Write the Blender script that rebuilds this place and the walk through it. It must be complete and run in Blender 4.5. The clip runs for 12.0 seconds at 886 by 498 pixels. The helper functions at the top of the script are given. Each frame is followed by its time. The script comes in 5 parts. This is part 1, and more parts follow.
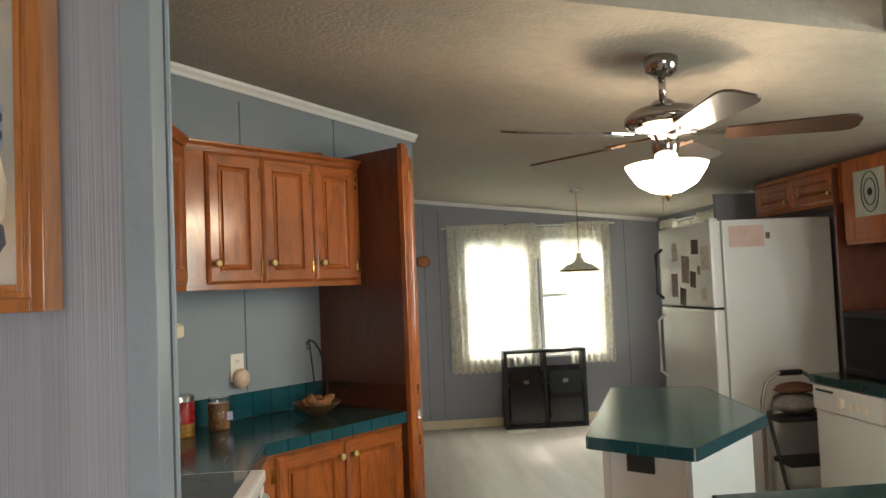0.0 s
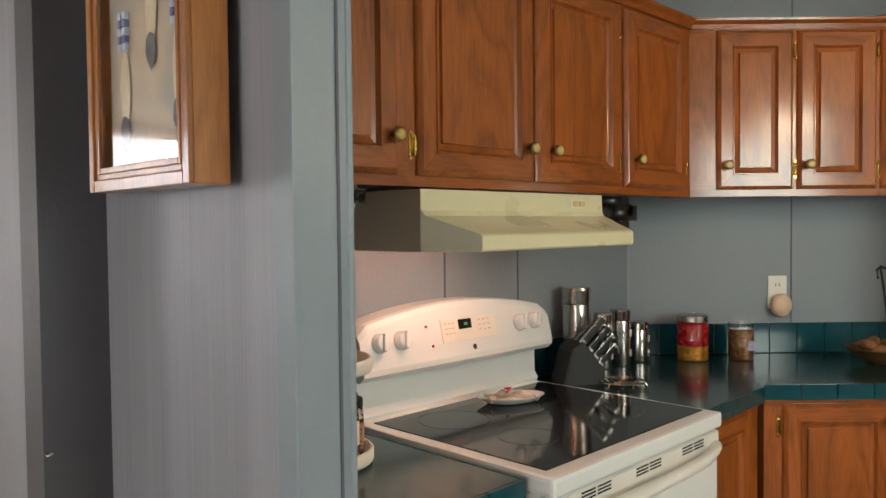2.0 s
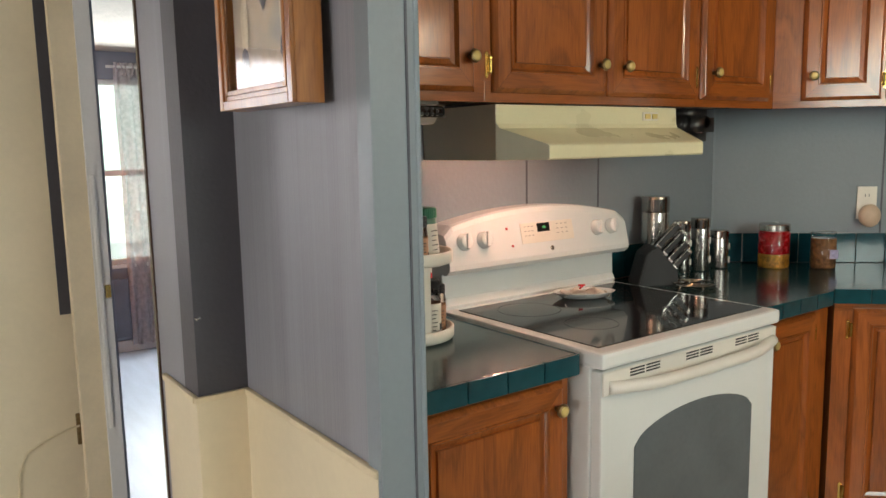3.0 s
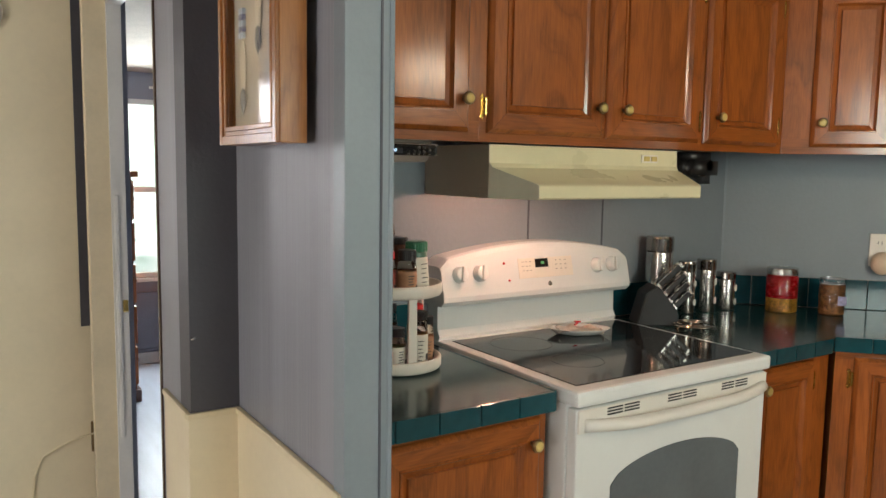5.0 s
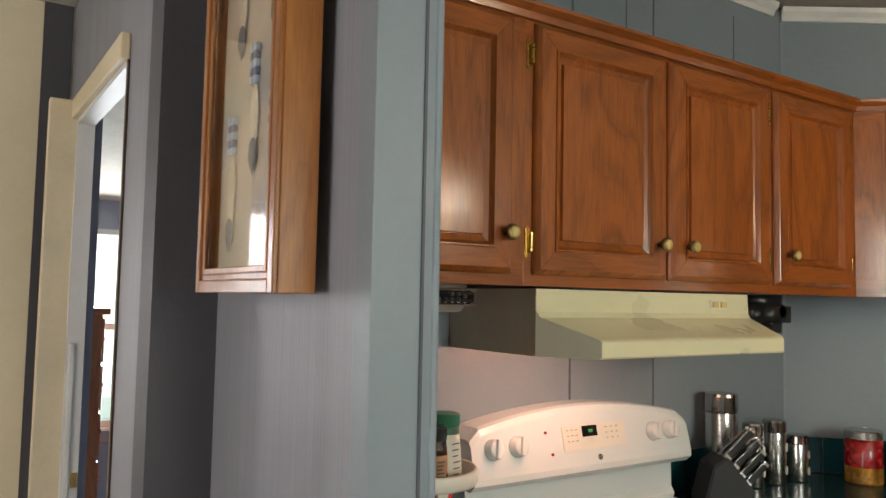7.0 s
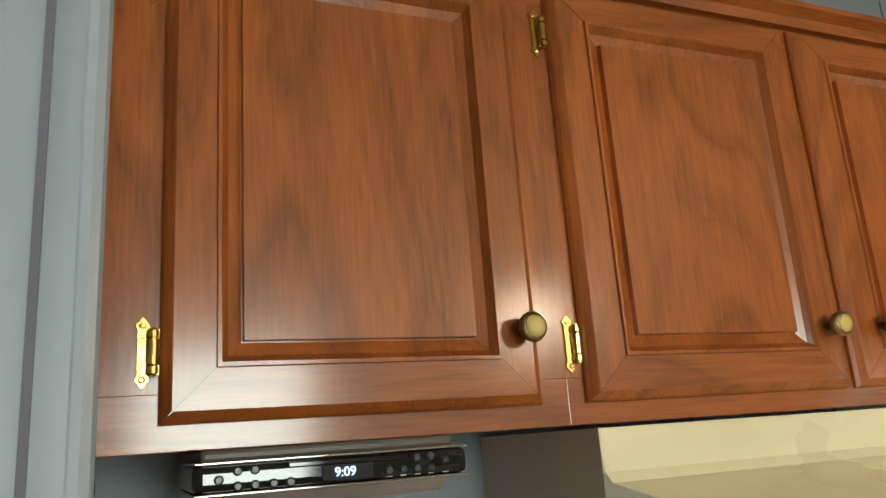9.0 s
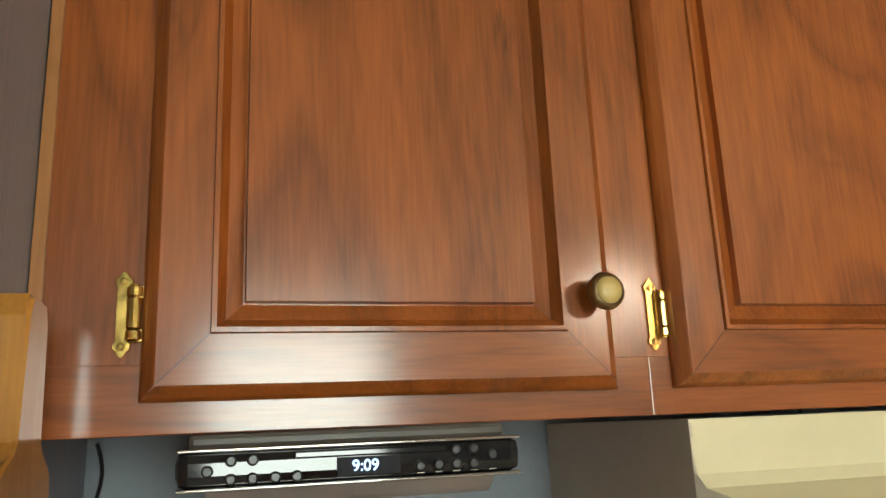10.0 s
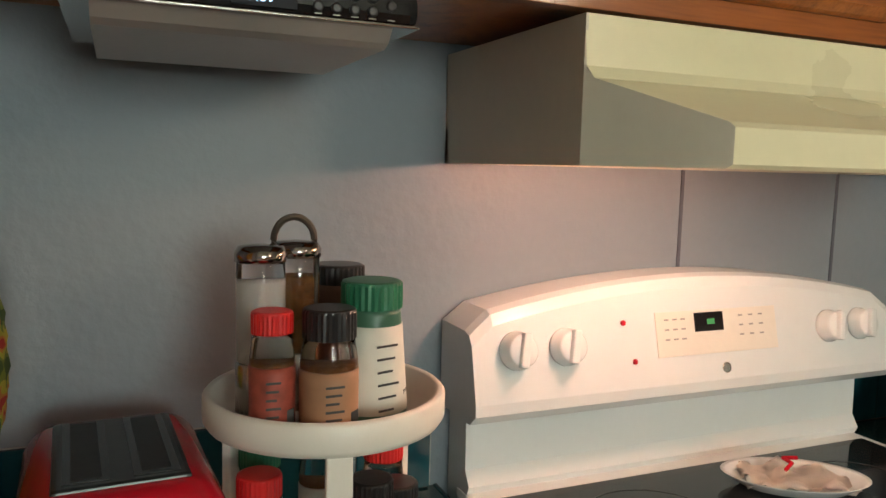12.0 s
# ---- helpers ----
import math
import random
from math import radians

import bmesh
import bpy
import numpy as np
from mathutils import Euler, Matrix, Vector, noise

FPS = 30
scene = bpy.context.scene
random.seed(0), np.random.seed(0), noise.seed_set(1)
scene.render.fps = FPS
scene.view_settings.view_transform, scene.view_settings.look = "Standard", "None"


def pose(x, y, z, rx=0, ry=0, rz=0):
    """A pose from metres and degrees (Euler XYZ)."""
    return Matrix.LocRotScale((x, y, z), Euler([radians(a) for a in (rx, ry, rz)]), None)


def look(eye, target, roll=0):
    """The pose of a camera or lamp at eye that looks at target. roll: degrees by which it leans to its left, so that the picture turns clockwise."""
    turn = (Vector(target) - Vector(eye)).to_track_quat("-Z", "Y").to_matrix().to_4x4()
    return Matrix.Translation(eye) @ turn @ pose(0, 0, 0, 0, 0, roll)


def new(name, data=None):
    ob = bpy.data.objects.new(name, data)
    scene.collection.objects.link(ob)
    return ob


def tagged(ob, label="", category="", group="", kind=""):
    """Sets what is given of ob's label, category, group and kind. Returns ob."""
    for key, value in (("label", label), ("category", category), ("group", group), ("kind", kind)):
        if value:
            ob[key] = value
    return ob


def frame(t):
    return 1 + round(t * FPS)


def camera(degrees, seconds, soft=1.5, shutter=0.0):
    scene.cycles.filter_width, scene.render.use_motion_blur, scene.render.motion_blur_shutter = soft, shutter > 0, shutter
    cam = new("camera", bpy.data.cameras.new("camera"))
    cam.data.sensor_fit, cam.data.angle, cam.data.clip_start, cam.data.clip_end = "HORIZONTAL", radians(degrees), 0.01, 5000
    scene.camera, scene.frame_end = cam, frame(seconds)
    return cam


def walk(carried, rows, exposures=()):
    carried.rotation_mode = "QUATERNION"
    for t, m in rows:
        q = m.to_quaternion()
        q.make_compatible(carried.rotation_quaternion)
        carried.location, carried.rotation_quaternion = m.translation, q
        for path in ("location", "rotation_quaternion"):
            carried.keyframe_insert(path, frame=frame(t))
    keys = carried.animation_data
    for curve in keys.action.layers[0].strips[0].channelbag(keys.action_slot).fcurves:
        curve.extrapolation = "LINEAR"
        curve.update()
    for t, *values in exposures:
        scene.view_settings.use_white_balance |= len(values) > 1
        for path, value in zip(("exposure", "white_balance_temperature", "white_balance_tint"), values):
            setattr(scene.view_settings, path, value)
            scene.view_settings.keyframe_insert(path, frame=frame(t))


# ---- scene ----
cam = camera(60.5, 12.0)
PATH = [
    (0, (-1.815, -1.08, 1.523), (0.175, -1.265, 1.614), -2.4),
    (0.5, (-1.657, -1.181, 1.501), (0.322, -0.949, 1.674), -2.0),
    (1, (-1.446, -1.292, 1.468), (0.417, -0.572, 1.577), -1.0),
    (1.5, (-1.261, -1.443, 1.473), (0.406, -0.34, 1.533), -0.6),
    (2, (-1.192, -1.608, 1.445), (0.224, -0.197, 1.383), -0.6),
    (2.5, (-1.254, -1.715, 1.419), (-0.02, -0.156, 1.197), -1.0),
    (3, (-1.288, -1.878, 1.425), (-0.122, -0.276, 1.156), -1.1),
    (3.2, (-1.259, -1.95, 1.433), (-0.108, -0.335, 1.17), -0.7),
    (5, (-1.21, -2.01, 1.462), (-0.133, -0.338, 1.252), 0.9),
    (5.5, (-1.249, -1.937, 1.482), (-0.185, -0.251, 1.32), 1.1),
    (6, (-1.27, -1.819, 1.487), (-0.19, -0.137, 1.411), 1.6),
    (6.5, (-1.183, -1.737, 1.51), (-0.097, -0.059, 1.561), 1.4),
    (7, (-1.067, -1.595, 1.504), (0.037, 0.068, 1.635), 1.1),
    (7.2, (-1.016, -1.503, 1.492), (0.083, 0.159, 1.66), 0.6),
    (8.8, (-0.525, -1.162, 1.521), (0.263, 0.619, 1.975), -3.8),
    (9, (-0.497, -1.117, 1.527), (0.255, 0.669, 2.018), -4.1),
    (9.5, (-0.439, -1.019, 1.537), (0.191, 0.813, 2.036), -3.3),
    (10, (-0.41, -0.977, 1.533), (0.141, 0.891, 1.987), -2.4),
    (10.5, (-0.452, -0.977, 1.535), (0.042, 0.933, 1.863), -1.0),
    (11, (-0.448, -0.96, 1.467), (0.024, 0.98, 1.591), 0.7),
    (11.5, (-0.463, -0.952, 1.374), (0.121, 0.96, 1.308), 1.5),
    (12, (-0.404, -0.97, 1.380), (0.383, 0.857, 1.163), 1.5),
]
walk(cam, [(t, look(eye, target, roll)) for t, eye, target, roll in PATH],
     exposures=((0, .14), (0.5, .02), (1.0, .22), (1.5, .14), (2.0, .06), (5.5, .02), (7.2, .08), (8.8, .52), (10.7, .68), (11.5, .52), (12.0, .28)))

# ---- light ----
world = bpy.data.worlds.new("world")
scene.world = world
world.use_nodes = True
wn = world.node_tree
sky = wn.nodes.new("ShaderNodeTexSky")
sky.sky_type = "NISHITA"
sky.sun_disc = False
sky.sun_elevation, sky.sun_rotation = radians(48), radians(200)
wn.links.new(sky.outputs[0], wn.nodes["Background"].inputs[0])
wn.nodes["Background"].inputs[1].default_value = 0.12
sun = new("sun", bpy.data.lights.new("sun", "SUN"))
sun.data.energy, sun.data.angle, sun.data.color = 3.0, radians(0.6), (1, .95, .87)
sun.matrix_world = look((0, 0, 9), (-3.0, 9.0, 0))


def area(name, eye, target, w, h, watts, color):
    lamp = new(name, bpy.data.lights.new(name, "AREA"))
    lamp.data.shape, lamp.data.size, lamp.data.size_y = "RECTANGLE", w, h
    lamp.data.energy, lamp.data.color = watts, color
    lamp.matrix_world = look(eye, target)
    return lamp


area("daylight_dining_window", (7.5, -2.8, 3.1), (5.2, -2.8, .6), 2.0, 1.2, 260, (1, .98, .90))
area("daylight_dining_side_window", (5.3, -5.5, 3.0), (5.2, -3.4, .8), 1.4, 1.2, 150, (1, .98, .90))
area("daylight_sink_window", (.0, -4.12, 1.68), (.2, 0, 1.5), .95, .85, 38, (.90, 1, .90))
area("daylight_bedroom_window", (0.05, 3.66, 1.3), (0.05, 0, 1.2), 1.2, 1.25, 65, (.9, .96, 1))
area("daylight_living_window", (-2.6, 3.72, 1.4), (-1.6, -1, 1.2), 1.8, 1.4, 80, (.94, .95, .98))
area("daylight_west_window", (-5.3, -2.3, 1.4), (-1.0, .8, 1.3), 2.0, 1.4, 80, (1, .93, .85))


def bulb(name, at, watts, radius, color):
    lamp = new(name, bpy.data.lights.new(name, "POINT"))
    lamp.data.energy, lamp.data.shadow_soft_size, lamp.data.color = watts, radius, color
    lamp.location = at
    return lamp


bulb("fan_bulb", (.98, -2.21, 1.97), 36, .09, (1, .77, .53))
bulb("fan_bulb_upper", (.98, -2.21, 2.045), 9, .05, (1, .80, .58))
bulb("hood_bulb", (.20, -.30, 1.406), 3.3, .012, (1, .50, .35))


# ---- materials ----
def nodes_of(name):
    m = bpy.data.materials.new(name)
    m.use_nodes = True
    t = m.node_tree
    return m, t, t.nodes["Principled BSDF"]


def surface(name, color, rough=.5, metal=0.0, var=.12, scale=8.0, bump=.05, grain=80.0, stretch=(1, 1, 1), spec=.5, coat=0.0):
    """A surface with stains at one scale and fine grain at another."""
    m, t, b = nodes_of(name)
    tc = t.nodes.new("ShaderNodeTexCoord")
    mp = t.nodes.new("ShaderNodeMapping")
    mp.inputs["Scale"].default_value = stretch
    t.links.new(tc.outputs["Object"], mp.inputs[0])
    n1, n2 = t.nodes.new("ShaderNodeTexNoise"), t.nodes.new("ShaderNodeTexNoise")
    n1.inputs["Scale"].default_value, n1.inputs["Detail"].default_value = scale, 5
    n2.inputs["Scale"].default_value, n2.inputs["Detail"].default_value = grain, 3
    for n in (n1, n2):
        t.links.new(mp.outputs[0], n.inputs["Vector"])
    add = t.nodes.new("ShaderNodeMath")
    add.operation = "MULTIPLY_ADD"
    t.links.new(n2.outputs["Fac"], add.inputs[0])
    add.inputs[1].default_value = .4
    t.links.new(n1.outputs["Fac"], add.inputs[2])
    ramp = t.nodes.new("ShaderNodeValToRGB")
    c = Vector(color)
    ramp.color_ramp.elements[0].position, ramp.color_ramp.elements[1].position = .4, 1.0
    ramp.color_ramp.elements[0].color = (*(c * (1 - var)), 1)
    ramp.color_ramp.elements[1].color = (*(min(1, v) for v in c * (1 + var)), 1)
    t.links.new(add.outputs[0], ramp.inputs[0])
    t.links.new(ramp.outputs[0], b.inputs["Base Color"])
    rr = t.nodes.new("ShaderNodeMapRange")
    rr.inputs[3].default_value, rr.inputs[4].default_value = max(0, rough - .06), min(1, rough + .08)
    t.links.new(n1.outputs["Fac"], rr.inputs[0])
    t.links.new(rr.outputs[0], b.inputs["Roughness"])
    b.inputs["Metallic"].default_value = metal
    b.inputs["Specular IOR Level"].default_value = spec
    b.inputs["Coat Weight"].default_value = coat
    if bump:
        bp = t.nodes.new("ShaderNodeBump")
        bp.inputs["Strength"].default_value, bp.inputs["Distance"].default_value = bump, .004
        t.links.new(n2.outputs["Fac"], bp.inputs["Height"])
        t.links.new(bp.outputs[0], b.inputs["Normal"])
    return m


def wood(name, dark, light, rough=.33, axis="z", coat=.85, rings=5.0):
    """Grained wood: long streaks, cathedral figure and small knots."""
    m, t, b = nodes_of(name)
    tc = t.nodes.new("ShaderNodeTexCoord")
    info = t.nodes.new("ShaderNodeObjectInfo")
    off = t.nodes.new("ShaderNodeVectorMath")
    off.operation = "SCALE"
    off.inputs[0].default_value = (7.1, 3.3, 5.7)
    t.links.new(info.outputs["Random"], off.inputs["Scale"])
    ad = t.nodes.new("ShaderNodeVectorMath")
    t.links.new(tc.outputs["Object"], ad.inputs[0])
    t.links.new(off.outputs[0], ad.inputs[1])
    mp, mp2 = t.nodes.new("ShaderNodeMapping"), t.nodes.new("ShaderNodeMapping")
    s = {"z": (1, 1, .06), "x": (.06, 1, 1), "y": (1, .06, 1)}[axis]
    mp.inputs["Scale"].default_value = s
    mp2.inputs["Scale"].default_value = [v if v == 1 else .25 for v in s]
    t.links.new(ad.outputs[0], mp.inputs[0])
    t.links.new(ad.outputs[0], mp2.inputs[0])
    fine, big = t.nodes.new("ShaderNodeTexNoise"), t.nodes.new("ShaderNodeTexNoise")
    fine.inputs["Scale"].default_value, fine.inputs["Detail"].default_value = 260, 5
    big.inputs["Scale"].default_value, big.inputs["Detail"].default_value = rings, 4
    big.inputs["Distortion"].default_value = 1.2
    t.links.new(mp.outputs[0], fine.inputs["Vector"])
    t.links.new(mp2.outputs[0], big.inputs["Vector"])
    wave = t.nodes.new("ShaderNodeMath")
    wave.operation = "MULTIPLY"
    wave.inputs[1].default_value = 38
    t.links.new(big.outputs["Fac"], wave.inputs[0])
    sn = t.nodes.new("ShaderNodeMath")
    sn.operation = "SINE"
    t.links.new(wave.outputs[0], sn.inputs[0])
    mix = t.nodes.new("ShaderNodeMath")
    mix.operation = "MULTIPLY_ADD"
    t.links.new(sn.outputs[0], mix.inputs[0])
    mix.inputs[1].default_value = .075
    calm = t.nodes.new("ShaderNodeMath")
    calm.operation = "MULTIPLY_ADD"
    calm.inputs[1].default_value, calm.inputs[2].default_value = .50, .250
    t.links.new(fine.outputs["Fac"], calm.inputs[0])
    t.links.new(calm.outputs[0], mix.inputs[2])
    mix2 = t.nodes.new("ShaderNodeMath")
    mix2.operation = "MULTIPLY_ADD"
    t.links.new(big.outputs["Fac"], mix2.inputs[0])
    mix2.inputs[1].default_value = .45
    t.links.new(mix.outputs[0], mix2.inputs[2])
    ramp = t.nodes.new("ShaderNodeValToRGB")
    e = ramp.color_ramp.elements
    e[0].position, e[1].position = .30, 1.12
    e[0].color, e[1].color = (*dark, 1), (*light, 1)
    t.links.new(mix2.outputs[0], ramp.inputs[0])
    # scattered small knots with a dark eye, and thin dark figure lines
    vor, mp3 = t.nodes.new("ShaderNodeTexVoronoi"), t.nodes.new("ShaderNodeMapping")
    mp3.inputs["Scale"].default_value = [v if v == 1 else .45 for v in s]
    t.links.new(ad.outputs[0], mp3.inputs[0])
    warp = t.nodes.new("ShaderNodeMixRGB")
    warp.blend_type = "ADD"
    warp.inputs[0].default_value = .05
    t.links.new(mp3.outputs[0], warp.inputs[1])
    t.links.new(fine.outputs["Color"], warp.inputs[2])
    t.links.new(warp.outputs[0], vor.inputs["Vector"])
    vor.inputs["Scale"].default_value = 6.5
    eye = t.nodes.new("ShaderNodeMapRange")
    eye.inputs[1].default_value, eye.inputs[2].default_value = .015, .09
    eye.inputs[3].default_value, eye.inputs[4].default_value = .5, 1.0
    t.links.new(vor.outputs["Distance"], eye.inputs[0])
    line = t.nodes.new("ShaderNodeMapRange")
    line.inputs[1].default_value, line.inputs[2].default_value = -1.0, -.86
    line.inputs[3].default_value, line.inputs[4].default_value = .90, 1.0
    t.links.new(sn.outputs[0], line.inputs[0])
    both = t.nodes.new("ShaderNodeMath")
    both.operation = "MULTIPLY"
    t.links.new(eye.outputs[0], both.inputs[0])
    t.links.new(line.outputs[0], both.inputs[1])
    tone = t.nodes.new("ShaderNodeVectorMath")
    tone.operation = "SCALE"
    t.links.new(ramp.outputs[0], tone.inputs[0])
    t.links.new(both.outputs[0], tone.inputs["Scale"])
    t.links.new(tone.outputs[0], b.inputs["Base Color"])
    b.inputs["Roughness"].default_value = rough
    b.inputs["Specular IOR Level"].default_value = .3
    b.inputs["Coat Weight"].default_value = coat
    b.inputs["Coat Roughness"].default_value = .15
    bp = t.nodes.new("ShaderNodeBump")
    bp.inputs["Strength"].default_value, bp.inputs["Distance"].default_value = .10, .002
    t.links.new(fine.outputs["Fac"], bp.inputs["Height"])
    t.links.new(bp.outputs[0], b.inputs["Normal"])
    return m


def glowing(name, color, strength):
    m, t, b = nodes_of(name)
    b.inputs["Base Color"].default_value = (*color, 1)
    b.inputs["Emission Color"].default_value = (*color, 1)
    b.inputs["Emission Strength"].default_value = strength
    return m


def glassy(name, color=(1, 1, 1), rough=.02):
    m, t, b = nodes_of(name)
    b.inputs["Base Color"].default_value = (*color, 1)
    b.inputs["Roughness"].default_value = rough
    b.inputs["Transmission Weight"].default_value = 1
    b.inputs["IOR"].default_value = 1.45
    return m


def sheer(name, color, see=.45):
    """Thin lace cloth: part of the light passes straight through."""
    m, t, b = nodes_of(name)
    out = t.nodes["Material Output"]
    b.inputs["Base Color"].default_value = (*color, 1)
    b.inputs["Roughness"].default_value = .9
    tl, tr = t.nodes.new("ShaderNodeBsdfTranslucent"), t.nodes.new("ShaderNodeBsdfTransparent")
    tl.inputs[0].default_value = (*color, 1)
    a, c = t.nodes.new("ShaderNodeMixShader"), t.nodes.new("ShaderNodeMixShader")
    a.inputs[0].default_value = .5
    t.links.new(b.outputs[0], a.inputs[1])
    t.links.new(tl.outputs[0], a.inputs[2])
    n = t.nodes.new("ShaderNodeTexNoise")
    tc = t.nodes.new("ShaderNodeTexCoord")
    t.links.new(tc.outputs["Object"], n.inputs["Vector"])
    n.inputs["Scale"].default_value = 30
    mr = t.nodes.new("ShaderNodeMapRange")
    mr.inputs[1].default_value, mr.inputs[2].default_value = .35, .65
    mr.inputs[3].default_value, mr.inputs[4].default_value = see - .1, see + .1
    t.links.new(n.outputs["Fac"], mr.inputs[0])
    t.links.new(mr.outputs[0], c.inputs[0])
    t.links.new(a.outputs[0], c.inputs[1])
    t.links.new(tr.outputs[0], c.inputs[2])
    t.links.new(c.outputs[0], out.inputs[0])
    return m


CAB = wood("cherry_cabinet", (.085, .020, .004), (.46, .126, .020), rough=.45)
CABX = wood("cherry_cabinet_rail", (.085, .020, .004), (.42, .115, .018), rough=.45, axis="x")
# cherry darkened; on the pantry's side panel it holds that face's shade
CABDARK = wood("darkened_cherry", (.045, .011, .005), (.12, .030, .012), rough=.4)
OAK = wood("golden_oak", (.17, .052, .010), (.46, .17, .036), rough=.35)
OAKEDGE = wood("light_wood_edge", (.30, .12, .035), (.58, .28, .10), rough=.45)
WALL = surface("grey_blue_wall", (.275, .285, .33), .55, var=.05, scale=3, bump=.25, grain=60)
WALLSTRIPE = surface("grey_blue_striped_panel", (.275, .282, .325), .40, var=.20, scale=2.2, bump=.35, grain=42, stretch=(1, 6, .04))
KWALL = surface("teal_grey_kitchen_wall", (.225, .262, .292), .5, var=.06, scale=3, bump=.25, grain=60)
# grey-blue wall darkened: the dimness of the hall recess is in this colour
SHADEDBLUE = surface("shaded_grey_blue_paint", (.078, .075, .090), .5, var=.08, scale=4, bump=.2)
TRIM = surface("blue_painted_trim", (.25, .295, .335), .38, var=.07, scale=5, bump=.1)
SEAM = surface("panel_seam_paint", (.10, .105, .13), .7, var=.1)
CREAM = surface("cream_paint", (.80, .70, .51), .5, var=.06, scale=4, bump=.15, grain=50)
CREAMTRIM = surface("cream_trim_paint", (.76, .65, .45), .4, var=.08, scale=9)
WHITETRIM = surface("white_trim_paint", (.74, .73, .70), .45, var=.06)
CEIL = surface("textured_ceiling_paint", (.46, .425, .36), .9, var=.10, scale=14, bump=1.0, grain=55)
COUNTER = surface("dark_green_laminate", (.012, .040, .042), .16, var=.35, scale=30, bump=.02, grain=200, spec=.6)
TILES = surface("teal_glazed_tile", (.008, .060, .078), .12, var=.3, scale=12, bump=.05, grain=30)
GROUT = surface("pale_grout", (.42, .42, .38), .85, var=.15, scale=40)
ENAMEL = surface("white_enamel", (.76, .79, .79), .18, var=.025, scale=6, bump=0)
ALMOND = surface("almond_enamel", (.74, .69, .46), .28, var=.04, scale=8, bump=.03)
# same almond enamel, darker: shade of the hood's sides put into the colour
ALMONDSHADE = surface("almond_enamel_shaded", (.60, .56, .44), .4, var=.05, scale=8, bump=.03)
BLACKGLASS = surface("black_ceramic_glass", (.012, .012, .013), .06, var=.2, scale=20, bump=0)
BLACK = surface("black_plastic", (.012, .012, .013), .3, var=.25, scale=30, bump=.05)
BLACKMATT = surface("black_metal_frame", (.010, .010, .012), .5, var=.25, scale=30)
GREYGLASS = surface("dark_oven_glass", (.13, .15, .165), .14, var=.12, scale=6, bump=0)
STEEL = surface("brushed_steel", (.62, .60, .57), .24, 1.0, var=.1, scale=20, bump=.05, stretch=(1, 1, .1))
CHROME = surface("polished_nickel", (.45, .42, .39), .12, 1.0, var=.1, bump=0)
BRASS = surface("polished_brass", (.62, .42, .12), .2, 1.0, var=.25, scale=60, bump=.1)
OLDBRASS = surface("tarnished_brass", (.30, .21, .10), .35, 1.0, var=.3, scale=80)
IVORY = surface("yellowed_ivory_knob", (.62, .47, .16), .3, var=.1)
PLASTIC = surface("white_plastic", (.78, .74, .66), .35, var=.04)
STOVECREAM = surface("cream_stove_plastic", (.77, .75, .70), .32, var=.03)
GLASS = glassy("clear_glass")
VINYL = surface("pale_wood_vinyl", (.50, .46, .40), .32, var=.22, scale=3, bump=.08, grain=25, stretch=(.3, 3, 1))
BLUEFLOOR = surface("pale_bedroom_floor", (.45, .50, .58), .35, var=.12, scale=5, stretch=(4, .5, 1))
LACE = sheer("ivory_lace", (.90, .87, .76), .22)
SHEER = sheer("pale_sheer_curtain", (.72, .66, .66), .25)
CLOTHRED = surface("red_binding_cloth", (.36, .012, .02), .9, var=.2)
RED = surface("red_enamel", (.52, .008, .02), .15, var=.1, bump=0)
REDLID = surface("red_plastic_lid", (.62, .02, .02), .35, var=.1)
GREENLID = surface("green_plastic_lid", (.02, .15, .075), .35, var=.15)
PAPER = surface("label_paper", (.70, .68, .60), .6, var=.08)
INK = surface("printed_ink", (.05, .05, .05), .6)
SALT = surface("white_salt", (.85, .83, .80), .8, var=.05, grain=300)
SPICE = surface("brown_spice", (.22, .10, .035), .8, var=.5, scale=90, grain=300)
GREENSPICE = surface("dried_herb", (.16, .15, .05), .8, var=.5, scale=90, grain=300)
ORANGELABEL = surface("orange_label", (.38, .20, .11), .5, var=.2)
REDJAR = surface("red_candy", (.55, .01, .015), .25, var=.5, scale=60, bump=.8, grain=60)
YELLOWJAR = surface("yellow_candy", (.62, .30, .03), .35, var=.5, scale=60, bump=.8, grain=60)
NUTS = surface("mixed_nuts", (.30, .13, .04), .5, var=.6, scale=70, bump=1.0, grain=70)
WICKER = surface("bronze_bowl", (.16, .09, .035), .4, .5, var=.3, scale=40)
LAMPGLASS = glowing("frosted_lamp_glass", (1.0, .86, .66), 9.0)
OUTSIDE = glowing("bright_garden_haze", (.90, 1.0, .93), 1.15)
_t = OUTSIDE.node_tree
_n, _r = _t.nodes.new("ShaderNodeTexNoise"), _t.nodes.new("ShaderNodeValToRGB")
_c = _t.nodes.new("ShaderNodeTexCoord")
_t.links.new(_c.outputs["Object"], _n.inputs["Vector"])
_n.inputs["Scale"].default_value, _n.inputs["Detail"].default_value = 1.3, 5
_r.color_ramp.elements[0].position, _r.color_ramp.elements[1].position = .40, .62
_r.color_ramp.elements[0].color, _r.color_ramp.elements[1].color = (.16, .30, .22, 1), (1, 1, .95, 1)
_t.links.new(_n.outputs["Fac"], _r.inputs[0])
_t.links.new(_r.outputs[0], _t.nodes["Principled BSDF"].inputs["Emission Color"])
DISPLAY = glowing("lit_clock_digits", (.45, .66, 1.0), 2.2)
HOODLENS = glowing("hood_light_lens", (1.0, .72, .5), 3.0)


